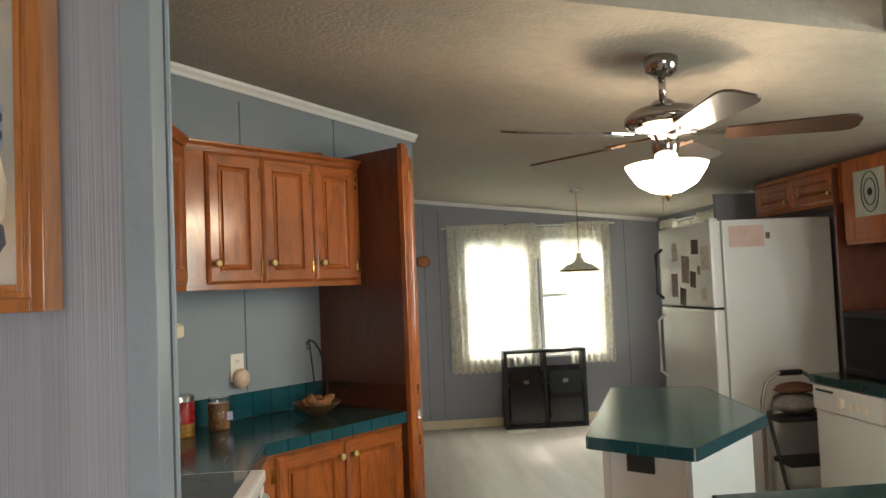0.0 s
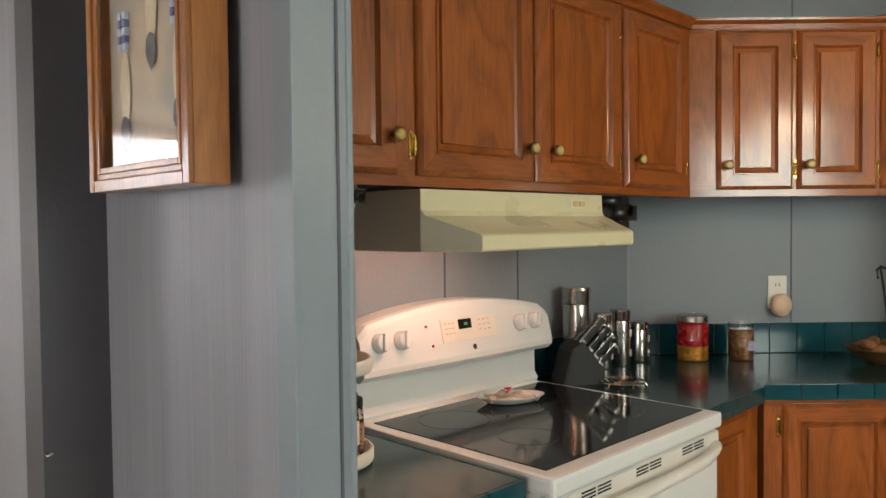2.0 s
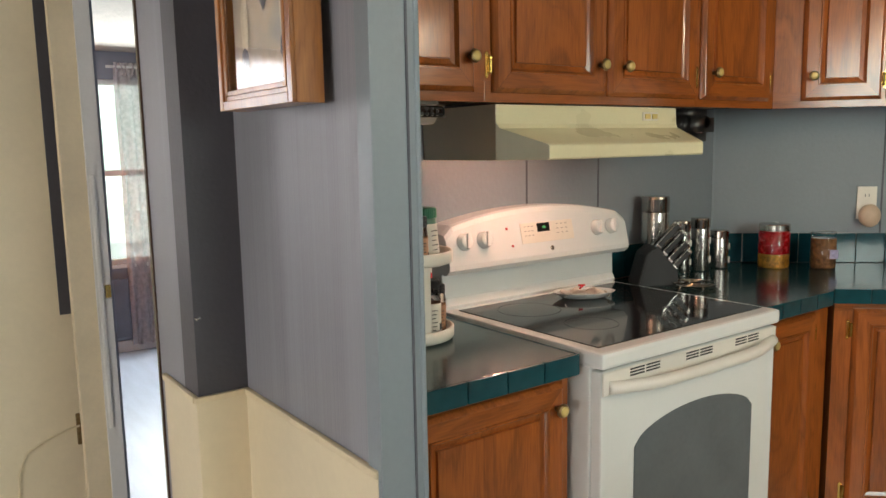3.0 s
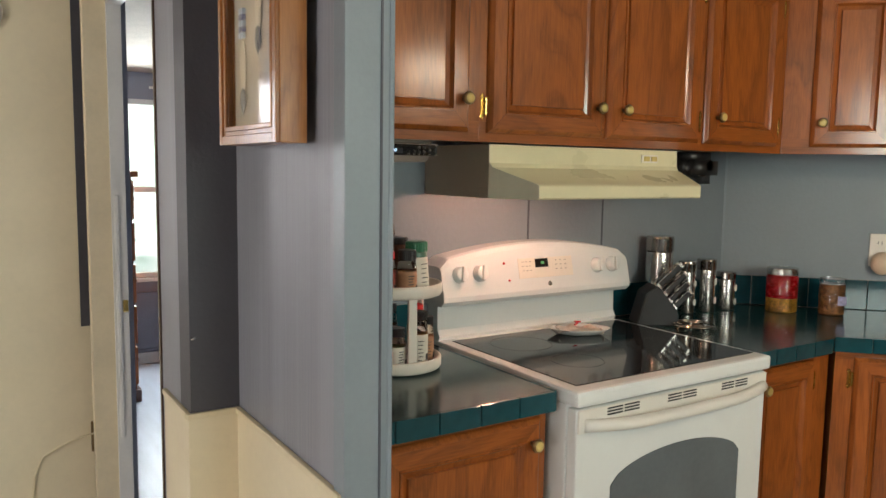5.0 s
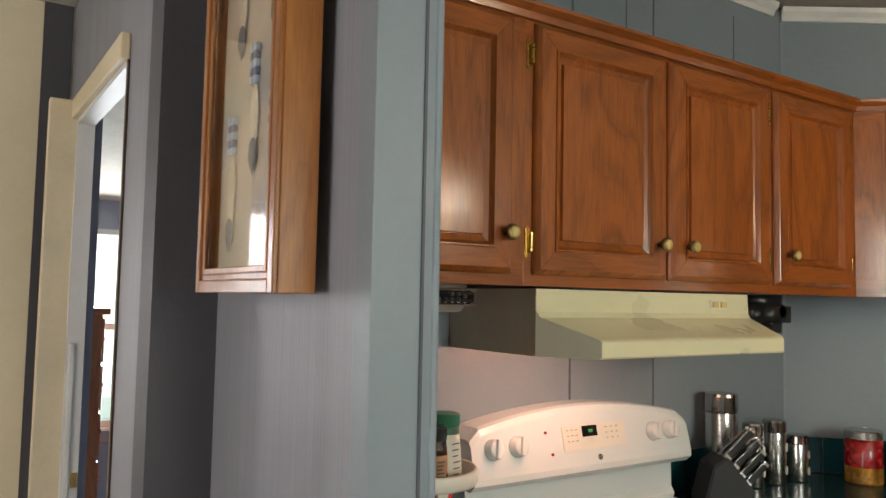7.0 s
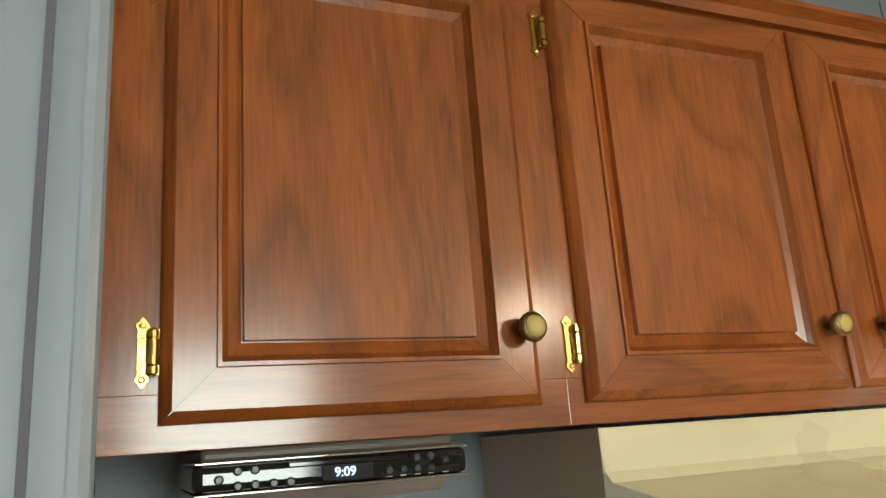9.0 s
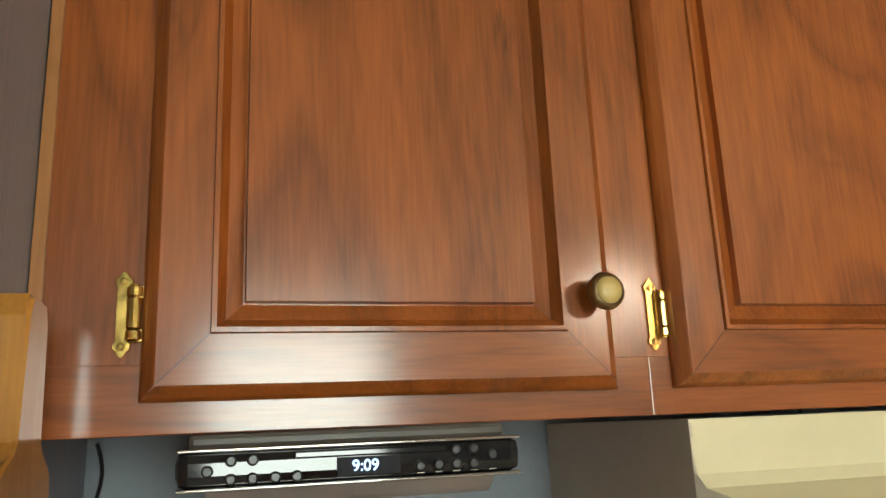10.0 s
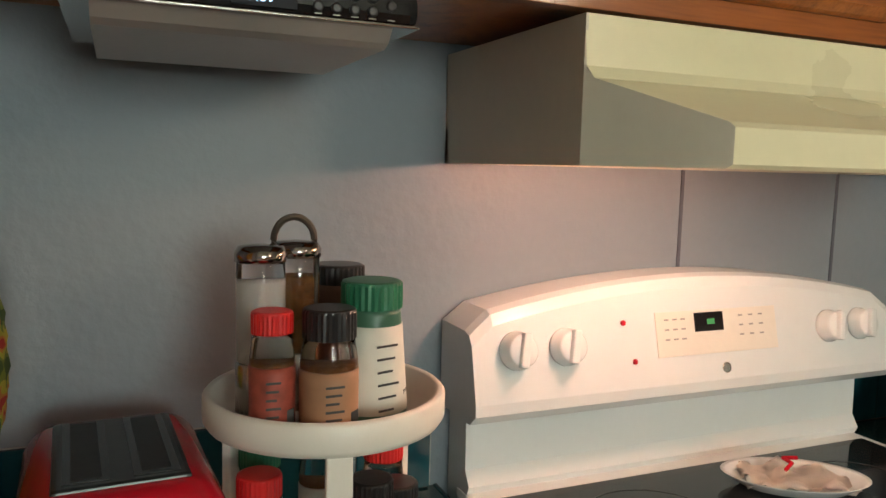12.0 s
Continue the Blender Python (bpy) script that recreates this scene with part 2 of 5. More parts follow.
def quilt_cloth():
    m, t, b = nodes_of("fruit_print_cloth")
    tc, v = t.nodes.new("ShaderNodeTexCoord"), t.nodes.new("ShaderNodeTexNoise")
    t.links.new(tc.outputs["Object"], v.inputs["Vector"])
    v.inputs["Scale"].default_value, v.inputs["Detail"].default_value = 26, 2
    r = t.nodes.new("ShaderNodeValToRGB")
    r.color_ramp.interpolation = "CONSTANT"
    for pos, c in ((0, (.05, .09, .015)), (.40, (.16, .20, .02)), (.46, (.42, .38, .03)), (.53, (.50, .20, .03)), (.58, (.40, .03, .02))):
        el = r.color_ramp.elements[0] if pos == 0 else r.color_ramp.elements.new(pos)
        el.color = (*c, 1)
    r.color_ramp.elements[-1].color = (.45, .02, .02, 1)
    t.links.new(v.outputs["Fac"], r.inputs[0])
    t.links.new(r.outputs[0], b.inputs["Base Color"])
    b.inputs["Roughness"].default_value = .9
    return m


CLOTH = quilt_cloth()


# ---- builders ----
def part(name, bm, material, parent=None, label="", smooth=False):
    """Links a bmesh as one mesh object under a thing or a part."""
    me = bpy.data.meshes.new(name)
    bmesh.ops.recalc_face_normals(bm, faces=bm.faces[:])
    bm.to_mesh(me)
    bm.free()
    if smooth:
        for p in me.polygons:
            p.use_smooth = True
    me.materials.append(material)
    ob = new(name, me)
    if parent is not None:
        ob.parent = parent
    if label:
        ob["label"] = label
    return ob


def thing(name, m, label, category, group="", kind=""):
    ob = new(name)
    ob.empty_display_size = .05
    ob.matrix_world = m
    return tagged(ob, label, category, group, kind)


def box(x0, x1, y0, y1, z0, z1, bevel=0.0, bm=None):
    bm = bm or bmesh.new()
    r = bmesh.ops.create_cube(bm, size=1, matrix=Matrix.Translation(((x0 + x1) / 2, (y0 + y1) / 2, (z0 + z1) / 2)) @ Matrix.Diagonal((abs(x1 - x0), abs(y1 - y0), abs(z1 - z0), 1)))
    if bevel:
        es = {e for v in r["verts"] for e in v.link_edges}
        bmesh.ops.bevel(bm, geom=list(es), offset=bevel, segments=2, affect="EDGES", profile=.6)
    return bm


def prism(points, z0, z1, bm=None):
    """A polygon in x, y pushed up from z0 to z1 (numbers, or functions of x, y)."""
    bm = bm or bmesh.new()
    h = [f if callable(f) else (lambda x, y, f=f: f) for f in (z0, z1)]
    lo = [bm.verts.new((x, y, h[0](x, y))) for x, y in points]
    hi = [bm.verts.new((x, y, h[1](x, y))) for x, y in points]
    bm.faces.new(lo[::-1]), bm.faces.new(hi)
    n = len(points)
    for i in range(n):
        bm.faces.new((lo[i], lo[(i + 1) % n], hi[(i + 1) % n], hi[i]))
    return bm


def profile(points, x0, x1, bm=None):
    """A polygon in y, z drawn out along x."""
    bm = bm or bmesh.new()
    a = [bm.verts.new((x0, y, z)) for y, z in points]
    b = [bm.verts.new((x1, y, z)) for y, z in points]
    bm.faces.new(a), bm.faces.new(b[::-1])
    n = len(points)
    for i in range(n):
        bm.faces.new((a[i], b[i], b[(i + 1) % n], a[(i + 1) % n]))
    return bm


def lathe(points, segments=28, bm=None, at=(0, 0, 0)):
    """A turned body from radius, height pairs."""
    bm = bm or bmesh.new()
    rings = []
    for r, z in points:
        rings.append([bm.verts.new((at[0] + r * math.cos(2 * math.pi * i / segments), at[1] + r * math.sin(2 * math.pi * i / segments), at[2] + z)) for i in range(segments)])
    for a, b in zip(rings, rings[1:]):
        for i in range(segments):
            bm.faces.new((a[i], a[(i + 1) % segments], b[(i + 1) % segments], b[i]))
    bm.faces.new(rings[0][::-1]), bm.faces.new(rings[-1])
    return bm


def tube(path, radius, bm=None, segments=8):
    """A round bar that follows a path of points."""
    bm = bm or bmesh.new()
    pts = [Vector(p) for p in path]
    rings = []
    for i, p in enumerate(pts):
        d = (pts[min(i + 1, len(pts) - 1)] - pts[max(i - 1, 0)]).normalized()
        q = d.to_track_quat("Z", "Y")
        rings.append([bm.verts.new(p + q @ Vector((radius * math.cos(2 * math.pi * k / segments), radius * math.sin(2 * math.pi * k / segments), 0))) for k in range(segments)])
    for a, b in zip(rings, rings[1:]):
        for k in range(segments):
            bm.faces.new((a[k], a[(k + 1) % segments], b[(k + 1) % segments], b[k]))
    bm.faces.new(rings[0][::-1]), bm.faces.new(rings[-1])
    return bm


def turn(bm, m):
    bmesh.ops.transform(bm, matrix=m, verts=bm.verts[:])
    return bm


def panel_door(x0, x1, z0, z1, y, stile=.052):
    """A framed door with a moulded, raised panel; y is the back, the face looks to -y."""
    bm = bmesh.new()
    steps = ((0, 0), (0, .005), (.003, .010), (.010, .0165), (.012, .018), (stile, .018), (stile + .001, .0215), (stile + .005, .0215), (stile + .008, .016), (stile + .012, .010), (stile + .025, .0045), (stile + .0265, .0045), (stile + .0275, .0125))
    rings = []
    for d, h in steps:
        rings.append([bm.verts.new((a, y - h, c)) for a, c in ((x0 + d, z0 + d), (x1 - d, z0 + d), (x1 - d, z1 - d), (x0 + d, z1 - d))])
    for a, b in zip(rings, rings[1:]):
        for i in range(4):
            bm.faces.new((a[i], a[(i + 1) % 4], b[(i + 1) % 4], b[i]))
    bm.faces.new(rings[-1]), bm.faces.new(rings[0][::-1])
    return bm


def door_rails(door, x0, x1, z0, z1, y, stile=.052):
    """Top and bottom rails with their grain across, mitred into the stiles."""
    for za, zb in ((z0 + .0125, z0 + stile - .0005), (z1 - .0125, z1 - stile + .0005)):
        bm = bmesh.new()
        ring = [(x0 + .0125, za), (x1 - .0125, za), (x1 - stile + .0005, zb), (x0 + stile - .0005, zb)]
        lo = [bm.verts.new((a, y - .0170, c)) for a, c in ring]
        hi = [bm.verts.new((a, y - .0185, c)) for a, c in ring]
        bm.faces.new(lo), bm.faces.new(hi[::-1])
        for i in range(4):
            bm.faces.new((lo[i], lo[(i + 1) % 4], hi[(i + 1) % 4], hi[i]))
        part("rail", bm, CABX, door)


def knob(parent, x, y, z):
    k = part("knob", turn(lathe(((.006, 0), (.006, .012), (.009, .016), (.016, .019), (.0175, .024), (.016, .028), (.0125, .030)), 20), pose(x, y, z, 90)), OLDBRASS, parent, "round tarnished brass knob", True)
    part("knob_inlay", turn(lathe(((.0125, .0295), (.012, .0315), (.006, .033)), 20), pose(x, y, z, 90)), IVORY, k, "yellowed ivory inlay", True)


def hinge(parent, x, y, z, side):
    """An exposed brass hinge: slim leaf with pointed ends and screws, barrel beside the door; side -1: its leaf lies left of the door."""
    bm = bmesh.new()
    o = -.015 if side < 0 else .015
    cx = x + o
    half = [(.0, .0355), (.0025, .0335), (.0045, .0300), (.0070, .0285), (.0072, .0245), (.0055, .0225), (.0055, .0)]
    ring = half + [(a, -c) for a, c in half[-2::-1]]
    ring = ring + [(-a, c) for a, c in ring[-2:0:-1]]
    lo = [bm.verts.new((cx + a, y - .0002, z + c)) for a, c in ring]
    hi = [bm.verts.new((cx + a * .86, y - .0022, z + c * .98)) for a, c in ring]
    bm.faces.new(hi), bm.faces.new(lo[::-1])
    for i in range(len(ring)):
        bm.faces.new((lo[i], lo[(i + 1) % len(ring)], hi[(i + 1) % len(ring)], hi[i]))
    bx = x + o * .42
    for s in (-1, 1):
        lathe(((.0034, 0), (.0034, .0012), (.0018, .0020)), 10, bm, (0, 0, 0))
        turned = list(bm.verts)[-30:]
        bmesh.ops.transform(bm, matrix=pose(cx, y - .002, z + s * .0262, 90), verts=turned)
    for z0, z1, rad in ((-.0235, -.0215, .0042), (-.0215, -.0135, .0060), (-.0125, .0125, .0058), (.0135, .0215, .0060), (.0215, .0235, .0042)):
        lathe(((rad * .8, z + z0), (rad, z + z0 + .0008), (rad, z + z1 - .0008), (rad * .8, z + z1)), 12, bm, (bx, y - .0055, 0))
    for s in (-1, 1):
        box(min(bx, x + o * -.05), max(bx, x + o * -.05), y - .0045, y - .003, z + s * .0175 - .0045, z + s * .0175 + .0045, 0, bm)
    part("hinge", bm, BRASS, parent, "ornate polished brass hinge", False)


def upper_door(cab, x0, x1, z0, z1, y, knob_x, hinge_x, side):
    d = part("door", panel_door(x0, x1, z0, z1, y), CAB, cab, "raised-panel cherry door")
    door_rails(d, x0, x1, z0, z1, y)
    knob(d, knob_x, y - .018, z0 + .085)
    s = .052
    for cx, cz, sx, sz in ((x0, z0, 1, 1), (x1, z0, -1, 1), (x1, z1, -1, -1), (x0, z1, 1, -1)):
        bm = bmesh.new()
        p = [(cx + sx * .008, cz + sz * .0086), (cx + sx * .0086, cz + sz * .008), (cx + sx * s, cz + sz * (s - .0006)), (cx + sx * (s - .0006), cz + sz * s)]
        bm.faces.new([bm.verts.new((a, y - .0188, c)) for a, c in p])
        part("mitre_joint", bm, CABDARK, d)
    for hz in (z0 + .070, z1 - .070):
        hinge(d, hinge_x, y, hz, side)
    return d


def tiles(parent, n, x0, width, y, z0, z1, depth=.008, gap=.003, mesh=[]):
    """A row of alike glazed tiles, parts of what they are laid on."""
    bm = box(gap / 2, width - gap / 2, -depth, 0, 0, z1 - z0, .0015)
    first = part("tile", bm, TILES, parent)
    first.location = (x0, y, z0)
    for i in range(1, n):
        o = new("tile", first.data)
        o.parent = parent
        o.location = (x0 + i * width, y, z0)


DIAG = pose(1.462, 0, 0, 0, 0, -45)   # frame of the slanting wall: x along it, -y out into the room
HOME = pose(0, 0, 0)


def roof(x, y):
    return 2.595 + (.108 * y if y < 0 else -.13 * y)


# ---- the shell ----
def structure(name, bm, material, label, category="wall"):
    return tagged(part(name, bm, material), label, category, kind="structure")


def wall_with_hole(x0, x1, y0, y1, z1, holes, along):
    """A wall box with rectangular openings (a0, a1, low, high) along x or y."""
    bm = bmesh.new()
    a0, a1 = (x0, x1) if along == "x" else (y0, y1)

    def put(a, b, lo, hi):
        if b - a > .001 and hi - lo > .001:
            if along == "x":
                box(a, b, y0, y1, lo, hi, 0, bm)
            else:
                box(x0, x1, a, b, lo, hi, 0, bm)
    at = a0
    for h0, h1, lo, hi in holes:
        put(at, h0, 0, z1)
        put(h0, h1, 0, lo)
        put(h0, h1, hi, z1)
        at = h1
    put(at, a1, 0, z1)
    return bm


structure("floor", box(-5.6, 6.4, -4.4, 4.0, -.08, 0), VINYL, "pale grey wood-look vinyl floor", "floor")
structure("floor_bedroom", box(-.62, 3.0, .16, 3.75, .002, .008), BLUEFLOOR, "pale bluish bedroom floor covering", "floor")
cb = bmesh.new()
SX0, SX1, SY0, SY1 = -.45, .53, -2.80, -1.69
top_of = lambda x, y: roof(x, y) + .12
for ring in (((-5.6, -4.4), (6.4, -4.4), (6.4, SY0), (-5.6, SY0)), ((-5.6, SY1), (6.4, SY1), (6.4, 0), (-5.6, 0)), ((-5.6, SY0), (SX0, SY0), (SX0, SY1), (-5.6, SY1)), ((SX1, SY0), (6.4, SY0), (6.4, SY1), (SX1, SY1))):
    prism(ring, roof, top_of, cb)
for w in ((SX0 - .03, SX0, SY0, SY1), (SX1, SX1 + .03, SY0, SY1), (SX0, SX1, SY0 - .03, SY0), (SX0, SX1, SY1, SY1 + .03)):
    box(w[0], w[1], w[2], w[3], 2.42, 2.86, 0, cb)
box(SX0 - .03, SX1 + .03, SY0 - .03, SY1 + .03, 2.86, 2.90, 0, cb)
prism(((-5.6, 0), (6.4, 0), (6.4, 4.0), (-5.6, 4.0)), roof, lambda x, y: roof(x, y) + .12, cb)
structure("ceiling", cb, CEIL, "vaulted off-white ceiling with stippled texture", "ceiling")

stove_wall = structure("wall_stove", prism(((-.557, 0), (1.47, 0), (1.52, .1), (-.557, .1)), 0, roof(0, 0) - .01), KWALL, "grey-blue panelled wall behind the stove")
for sx in (.427, .772):
    part("panel_seam", box(sx - .003, sx + .003, -.002, 0, .9, 2.5), SEAM, stove_wall)
for sx in (-.16, .65, 1.18):
    part("panel_seam", box(sx - .002, sx + .002, -.0015, 0, 2.0, 2.5), SEAM, stove_wall)
diag_wall = structure("wall_slanting", prism(((0, 0), (1.90, 0), (1.90, .10), (.04, .10)), 0, lambda x, y: 2.585 - .0764 * x), KWALL, "slanting grey-blue panelled kitchen wall")
diag_wall.matrix_world = DIAG
for sx in (.649, 1.26):
    part("panel_seam", box(sx - .003, sx + .003, -.002, 0, .9, 2.45), SEAM, diag_wall)
part("corner_bead", box(-.004, .004, -.006, 0, .9, 2.55), TRIM, diag_wall)


def moulding(length, z_start, fall, m, name="crown_moulding"):
    bm = profile(((0, -.045), (-.010, -.045), (-.016, -.030), (-.030, -.016), (-.034, 0), (0, 0)), 0, length)
    for v in bm.verts:
        v.co.z += z_start - fall * v.co.x
    ob = structure(name, bm, WHITETRIM, "white crown moulding along the ceiling", "moulding")
    ob.matrix_world = m
    return ob


moulding(1.95, 2.595, 0, pose(-.55, -.001, -.004))
moulding(1.92, 2.592, .0764, DIAG @ pose(0, -.001, -.004))

# partition with the picture, and the hall beyond it
partition = structure("wall_partition", box(-.605, -.557, -.735, .1, 0, 2.51), WALLSTRIPE, "grey-blue striped partition wall end")
part("end_trim", profile(((-.748, 0), (-.735, 0), (-.735, 2.50), (-.748, 2.50)), -.607, -.513), TRIM, partition, "blue painted end board")
part("corner_bead", box(-.5395, -.5355, -.751, -.748, 0, 2.5), SEAM, partition)
part("corner_bead", tube(((-.516, -.747, 0), (-.516, -.747, 2.5)), .006), TRIM, partition)
part("corner_bead", box(-.612, -.604, -.748, -.70, 0, 2.5, .002), TRIM, partition)
structure("wall_hall_jog", box(-.73, -.605, -.10, .0, 0, 2.57), SHADEDBLUE, "narrow grey-blue wall return in the hall, coloured as in shade")
hall_wall = structure("wall_hall", wall_with_hole(-.73, -.69, .0, 1.15, 2.5, ((.215, .945, 0, 2.03),), "y"), WALLSTRIPE, "grey-blue hall wall with a doorway")
wains = structure("wainscot", box(-.613, -.606, -.735, -.10, 0, .822), CREAM, "cream wainscot panel below grey-blue wall", "wainscot")
part("chair_rail", box(-.619, -.606, -.735, -.10, .822, .838, .003), CREAMTRIM, wains)
part("wainscot_panel", box(-.738, -.607, -.108, -.101, 0, .822), CREAM, wains)
part("chair_rail", box(-.742, -.607, -.114, -.101, .822, .838, .003), CREAMTRIM, wains)
part("wainscot_panel", box(-.738, -.731, -.10, .155, 0, .822), CREAM, wains)
part("chair_rail", box(-.744, -.731, -.10, .155, .822, .838, .003), CREAMTRIM, wains)
door_trim = structure("door_1", box(-.735, -.686, .933, .945, 0, 2.03), WHITETRIM, "cream-painted bedroom doorway with strike plate", "doorway")
part("jamb", box(-.735, -.686, .203, .217, 0, 2.03), wood("dark_jamb_edge", (.03, .015, .01), (.09, .045, .025)), door_trim, "dark stained jamb edge")
part("head_jamb", box(-.735, -.686, .217, .933, 2.018, 2.03), WHITETRIM, door_trim)
part("casing", box(-.812, -.731, .945, .985, 0, 2.09, .004), CREAMTRIM, door_trim, "cream casing")
part("casing", box(-.752, -.731, .20, .945, 2.03, 2.09, .004), CREAMTRIM, door_trim, "cream head casing")
part("door_stop", box(-.728, -.712, .925, .933, .45, 1.35, .004), WHITETRIM, door_trim)
part("strike_plate", box(-.706, -.688, .929, .933, .92, .965, .001), BRASS, door_trim, "small brass strike plate")
end_wall = structure("wall_hall_end", box(-1.25, -.73, 1.15, 1.25, 0, 2.46), CREAM, "cream wall at the end of the hall")
part("blue_edge_strip", box(-.822, -.735, 1.143, 1.15, .84, 2.45), SHADEDBLUE, end_wall, "strip of grey-blue paint above the rail")
part("cable_plate", box(-.80, -.775, 1.138, 1.15, .34, .46, .003), OLDBRASS, end_wall)
structure("wall_bedroom_back", wall_with_hole(-2.9 + 2.2, 3.0, 3.75, 3.85, 2.2, ((-.62, .70, .64, 1.92),), "x"), WALL, "grey-blue bedroom wall with a bright window")
structure("wall_bedroom_side", box(3.0, 3.1, .1, 3.85, 0, 2.6), WALL, "plain grey-blue bedroom wall")
structure("wall_bedroom_front", box(-.69, 3.0, .1, .16, 0, 2.57), WALL, "plain grey-blue bedroom wall")
structure("wall_bedroom_left", box(-.73, -.63, 1.15, 3.85, 0, 2.45), WALL, "plain grey-blue bedroom wall")
# living side, behind the camera
structure("wall_living_north", wall_with_hole(-5.6, -.73, 3.5, 3.6, 2.3, ((-3.5, -1.7, .7, 2.1),), "x"), WALL, "grey-blue living room wall with a window")
structure("wall_living_west", wall_with_hole(-5.5, -5.4, -4.3, 3.6, 2.6, ((-3.3, -1.3, .7, 2.1),), "y"), WALL, "grey-blue living room wall with a window")
structure("wall_outer", wall_with_hole(-5.5, 6.4, -4.28, -4.18, 2.2, ((-.5, .5, 1.2, 2.12), (4.75, 5.85, .75, 2.0)), "x"), WALL, "grey-blue outer wall with windows")
far_wall = structure("wall_dining", wall_with_hole(6.2, 6.3, -4.2, 0.1, 2.6, ((-3.55, -2.85, .72, 1.98), (-2.75, -2.05, .72, 1.98)), "y"), WALL, "grey-blue dining wall with a double window")
for sy in (-1.62, -1.78, -3.8):
    part("panel_seam", box(6.198, 6.2, sy - .003, sy + .003, .1, 2.3), SEAM, far_wall)
structure("wall_dining_side", box(1.5, 6.3, 0.0, .1, 0, 2.58), WALL, "plain grey-blue dining wall")
structure("baseboard", box(6.18, 6.2, -4.18, 0, 0, .09, .004), CREAMTRIM, "cream baseboard along the dining wall", "baseboard")
cm = profile(((0, -.04), (-.03, 0), (0, 0)), 0, 4.18)
for v in cm.verts:
    v.co.z += 2.59 - .108 * v.co.x
far_crown = structure("crown_moulding", cm, WHITETRIM, "white moulding above the dining wall", "moulding")
far_crown.matrix_world = pose(6.199, 0, 0, 0, 0, -90)
for name, bm in (("backdrop_dining", box(8.5, 8.55, -6, 1, -.5, 4)), ("backdrop_bedroom", box(-3.5, 3.5, 5.6, 5.65, -.5, 4)), ("backdrop_outer", box(-6, 8, -6.6, -6.55, -.5, 4)), ("backdrop_west", box(-7.6, -7.55, -6, 6, -.5, 4))):
    structure(name, bm, OUTSIDE, "hazy bright garden beyond the windows", "backdrop")
structure("ground", box(-300, 300, -300, 300, -.5, -.4), surface("lawn", (.07, .11, .04), .9, var=.4), "green lawn round the house", "ground")


def window_unit(name, m, w, z0, z1, label):
    """A sash window in its opening; local x along the wall, y into it."""
    win = tagged(thing(name, m, label, "window"), kind="structure")
    bm = bmesh.new()
    for b in ((0, .035, z0, z1), (w - .035, w, z0, z1)):
        box(b[0], b[1], .01, .07, b[2], b[3], .003, bm)
    for zz in (z0, z1 - .035):
        box(.035, w - .035, .01, .07, zz, zz + .035, .003, bm)
    part("window_frame", bm, WHITETRIM, win)
    zm = (z0 + z1) / 2
    part("sash_rail", box(.035, w - .035, .02, .06, zm - .02, zm + .02, .003), WHITETRIM, win)
    part("window_sill", box(-.03, w + .03, -.03, .01, z0 - .025, z0, .004), WHITETRIM, win)
    for lo, hi in ((z0 + .035, zm - .02), (zm + .02, z1 - .035)):
        p = part("pane", box(.035, w - .035, .038, .042, lo, hi), GLASS, win)
        p.visible_shadow = False
    return win


window_unit("window_1", pose(6.2, -2.05, 0, 0, 0, -90), .70, .72, 1.98, "white double-hung dining window, bright outside")
window_unit("window_2", pose(6.2, -2.85, 0, 0, 0, -90), .70, .72, 1.98, "white double-hung dining window, bright outside")
window_unit("window_3", pose(5.85, -4.18, 0, 0, 0, 180), 1.10, .75, 2.0, "white side window of the dining corner")
window_unit("window_4", pose(-.62, 3.75, 0), 1.32, .64, 1.92, "white bedroom window, bright outside")
window_unit("window_5", pose(.5, -4.18, 0, 0, 0, 180), 1.0, 1.2, 2.12, "white window above the sink counter")
window_unit("window_6", pose(-3.5, 3.5, 0), 1.80, .7, 2.1, "white living room window")
window_unit("window_7", pose(-5.4, -3.3, 0, 0, 0, 90), 2.0, .7, 2.1, "white living room window")


# ---- kitchen run ----
def crown_strip(cab, x0, x1, y, z):
    part("top_moulding", profile(((y, z - .03), (y - .012, z - .03), (y - .016, z - .015), (y - .030, z - .004), (y - .032, z + .004), (y - .012, z + .008), (y, z + .008)), x0, x1), CABX, cab, "moulded cherry top rail")


def upper_cabinet(m, x0, x1, doors, label, open_left=False):
    cab = thing("wall_cabinet", m, label, "cabinet", "cherry wall cabinets")
    part("body", box(x0, x1, -.31, -.004, 1.545, 2.15), CAB, cab)
    # face frame: rails and stiles
    part("bottom_rail", box(x0, x1, -.33, -.31, 1.535, 1.59, .001), CABX, cab)
    part("top_rail", box(x0, x1, -.33, -.31, 2.09, 2.15, .001), CABX, cab)
    edges = [x0] + [v for d in doors for v in d[:2]] + [x1]
    for a, b in zip(edges[::2], edges[1::2]):
        part("stile", box(a, b + .0, -.3295, -.31, 1.59, 2.09), CAB, cab)
    crown_strip(cab, x0, x1, -.33, 2.15)
    for a, b, kx, hx, s in doors:
        upper_door(cab, a, b, 1.56, 2.115, -.33, kx, hx, s)
    return cab


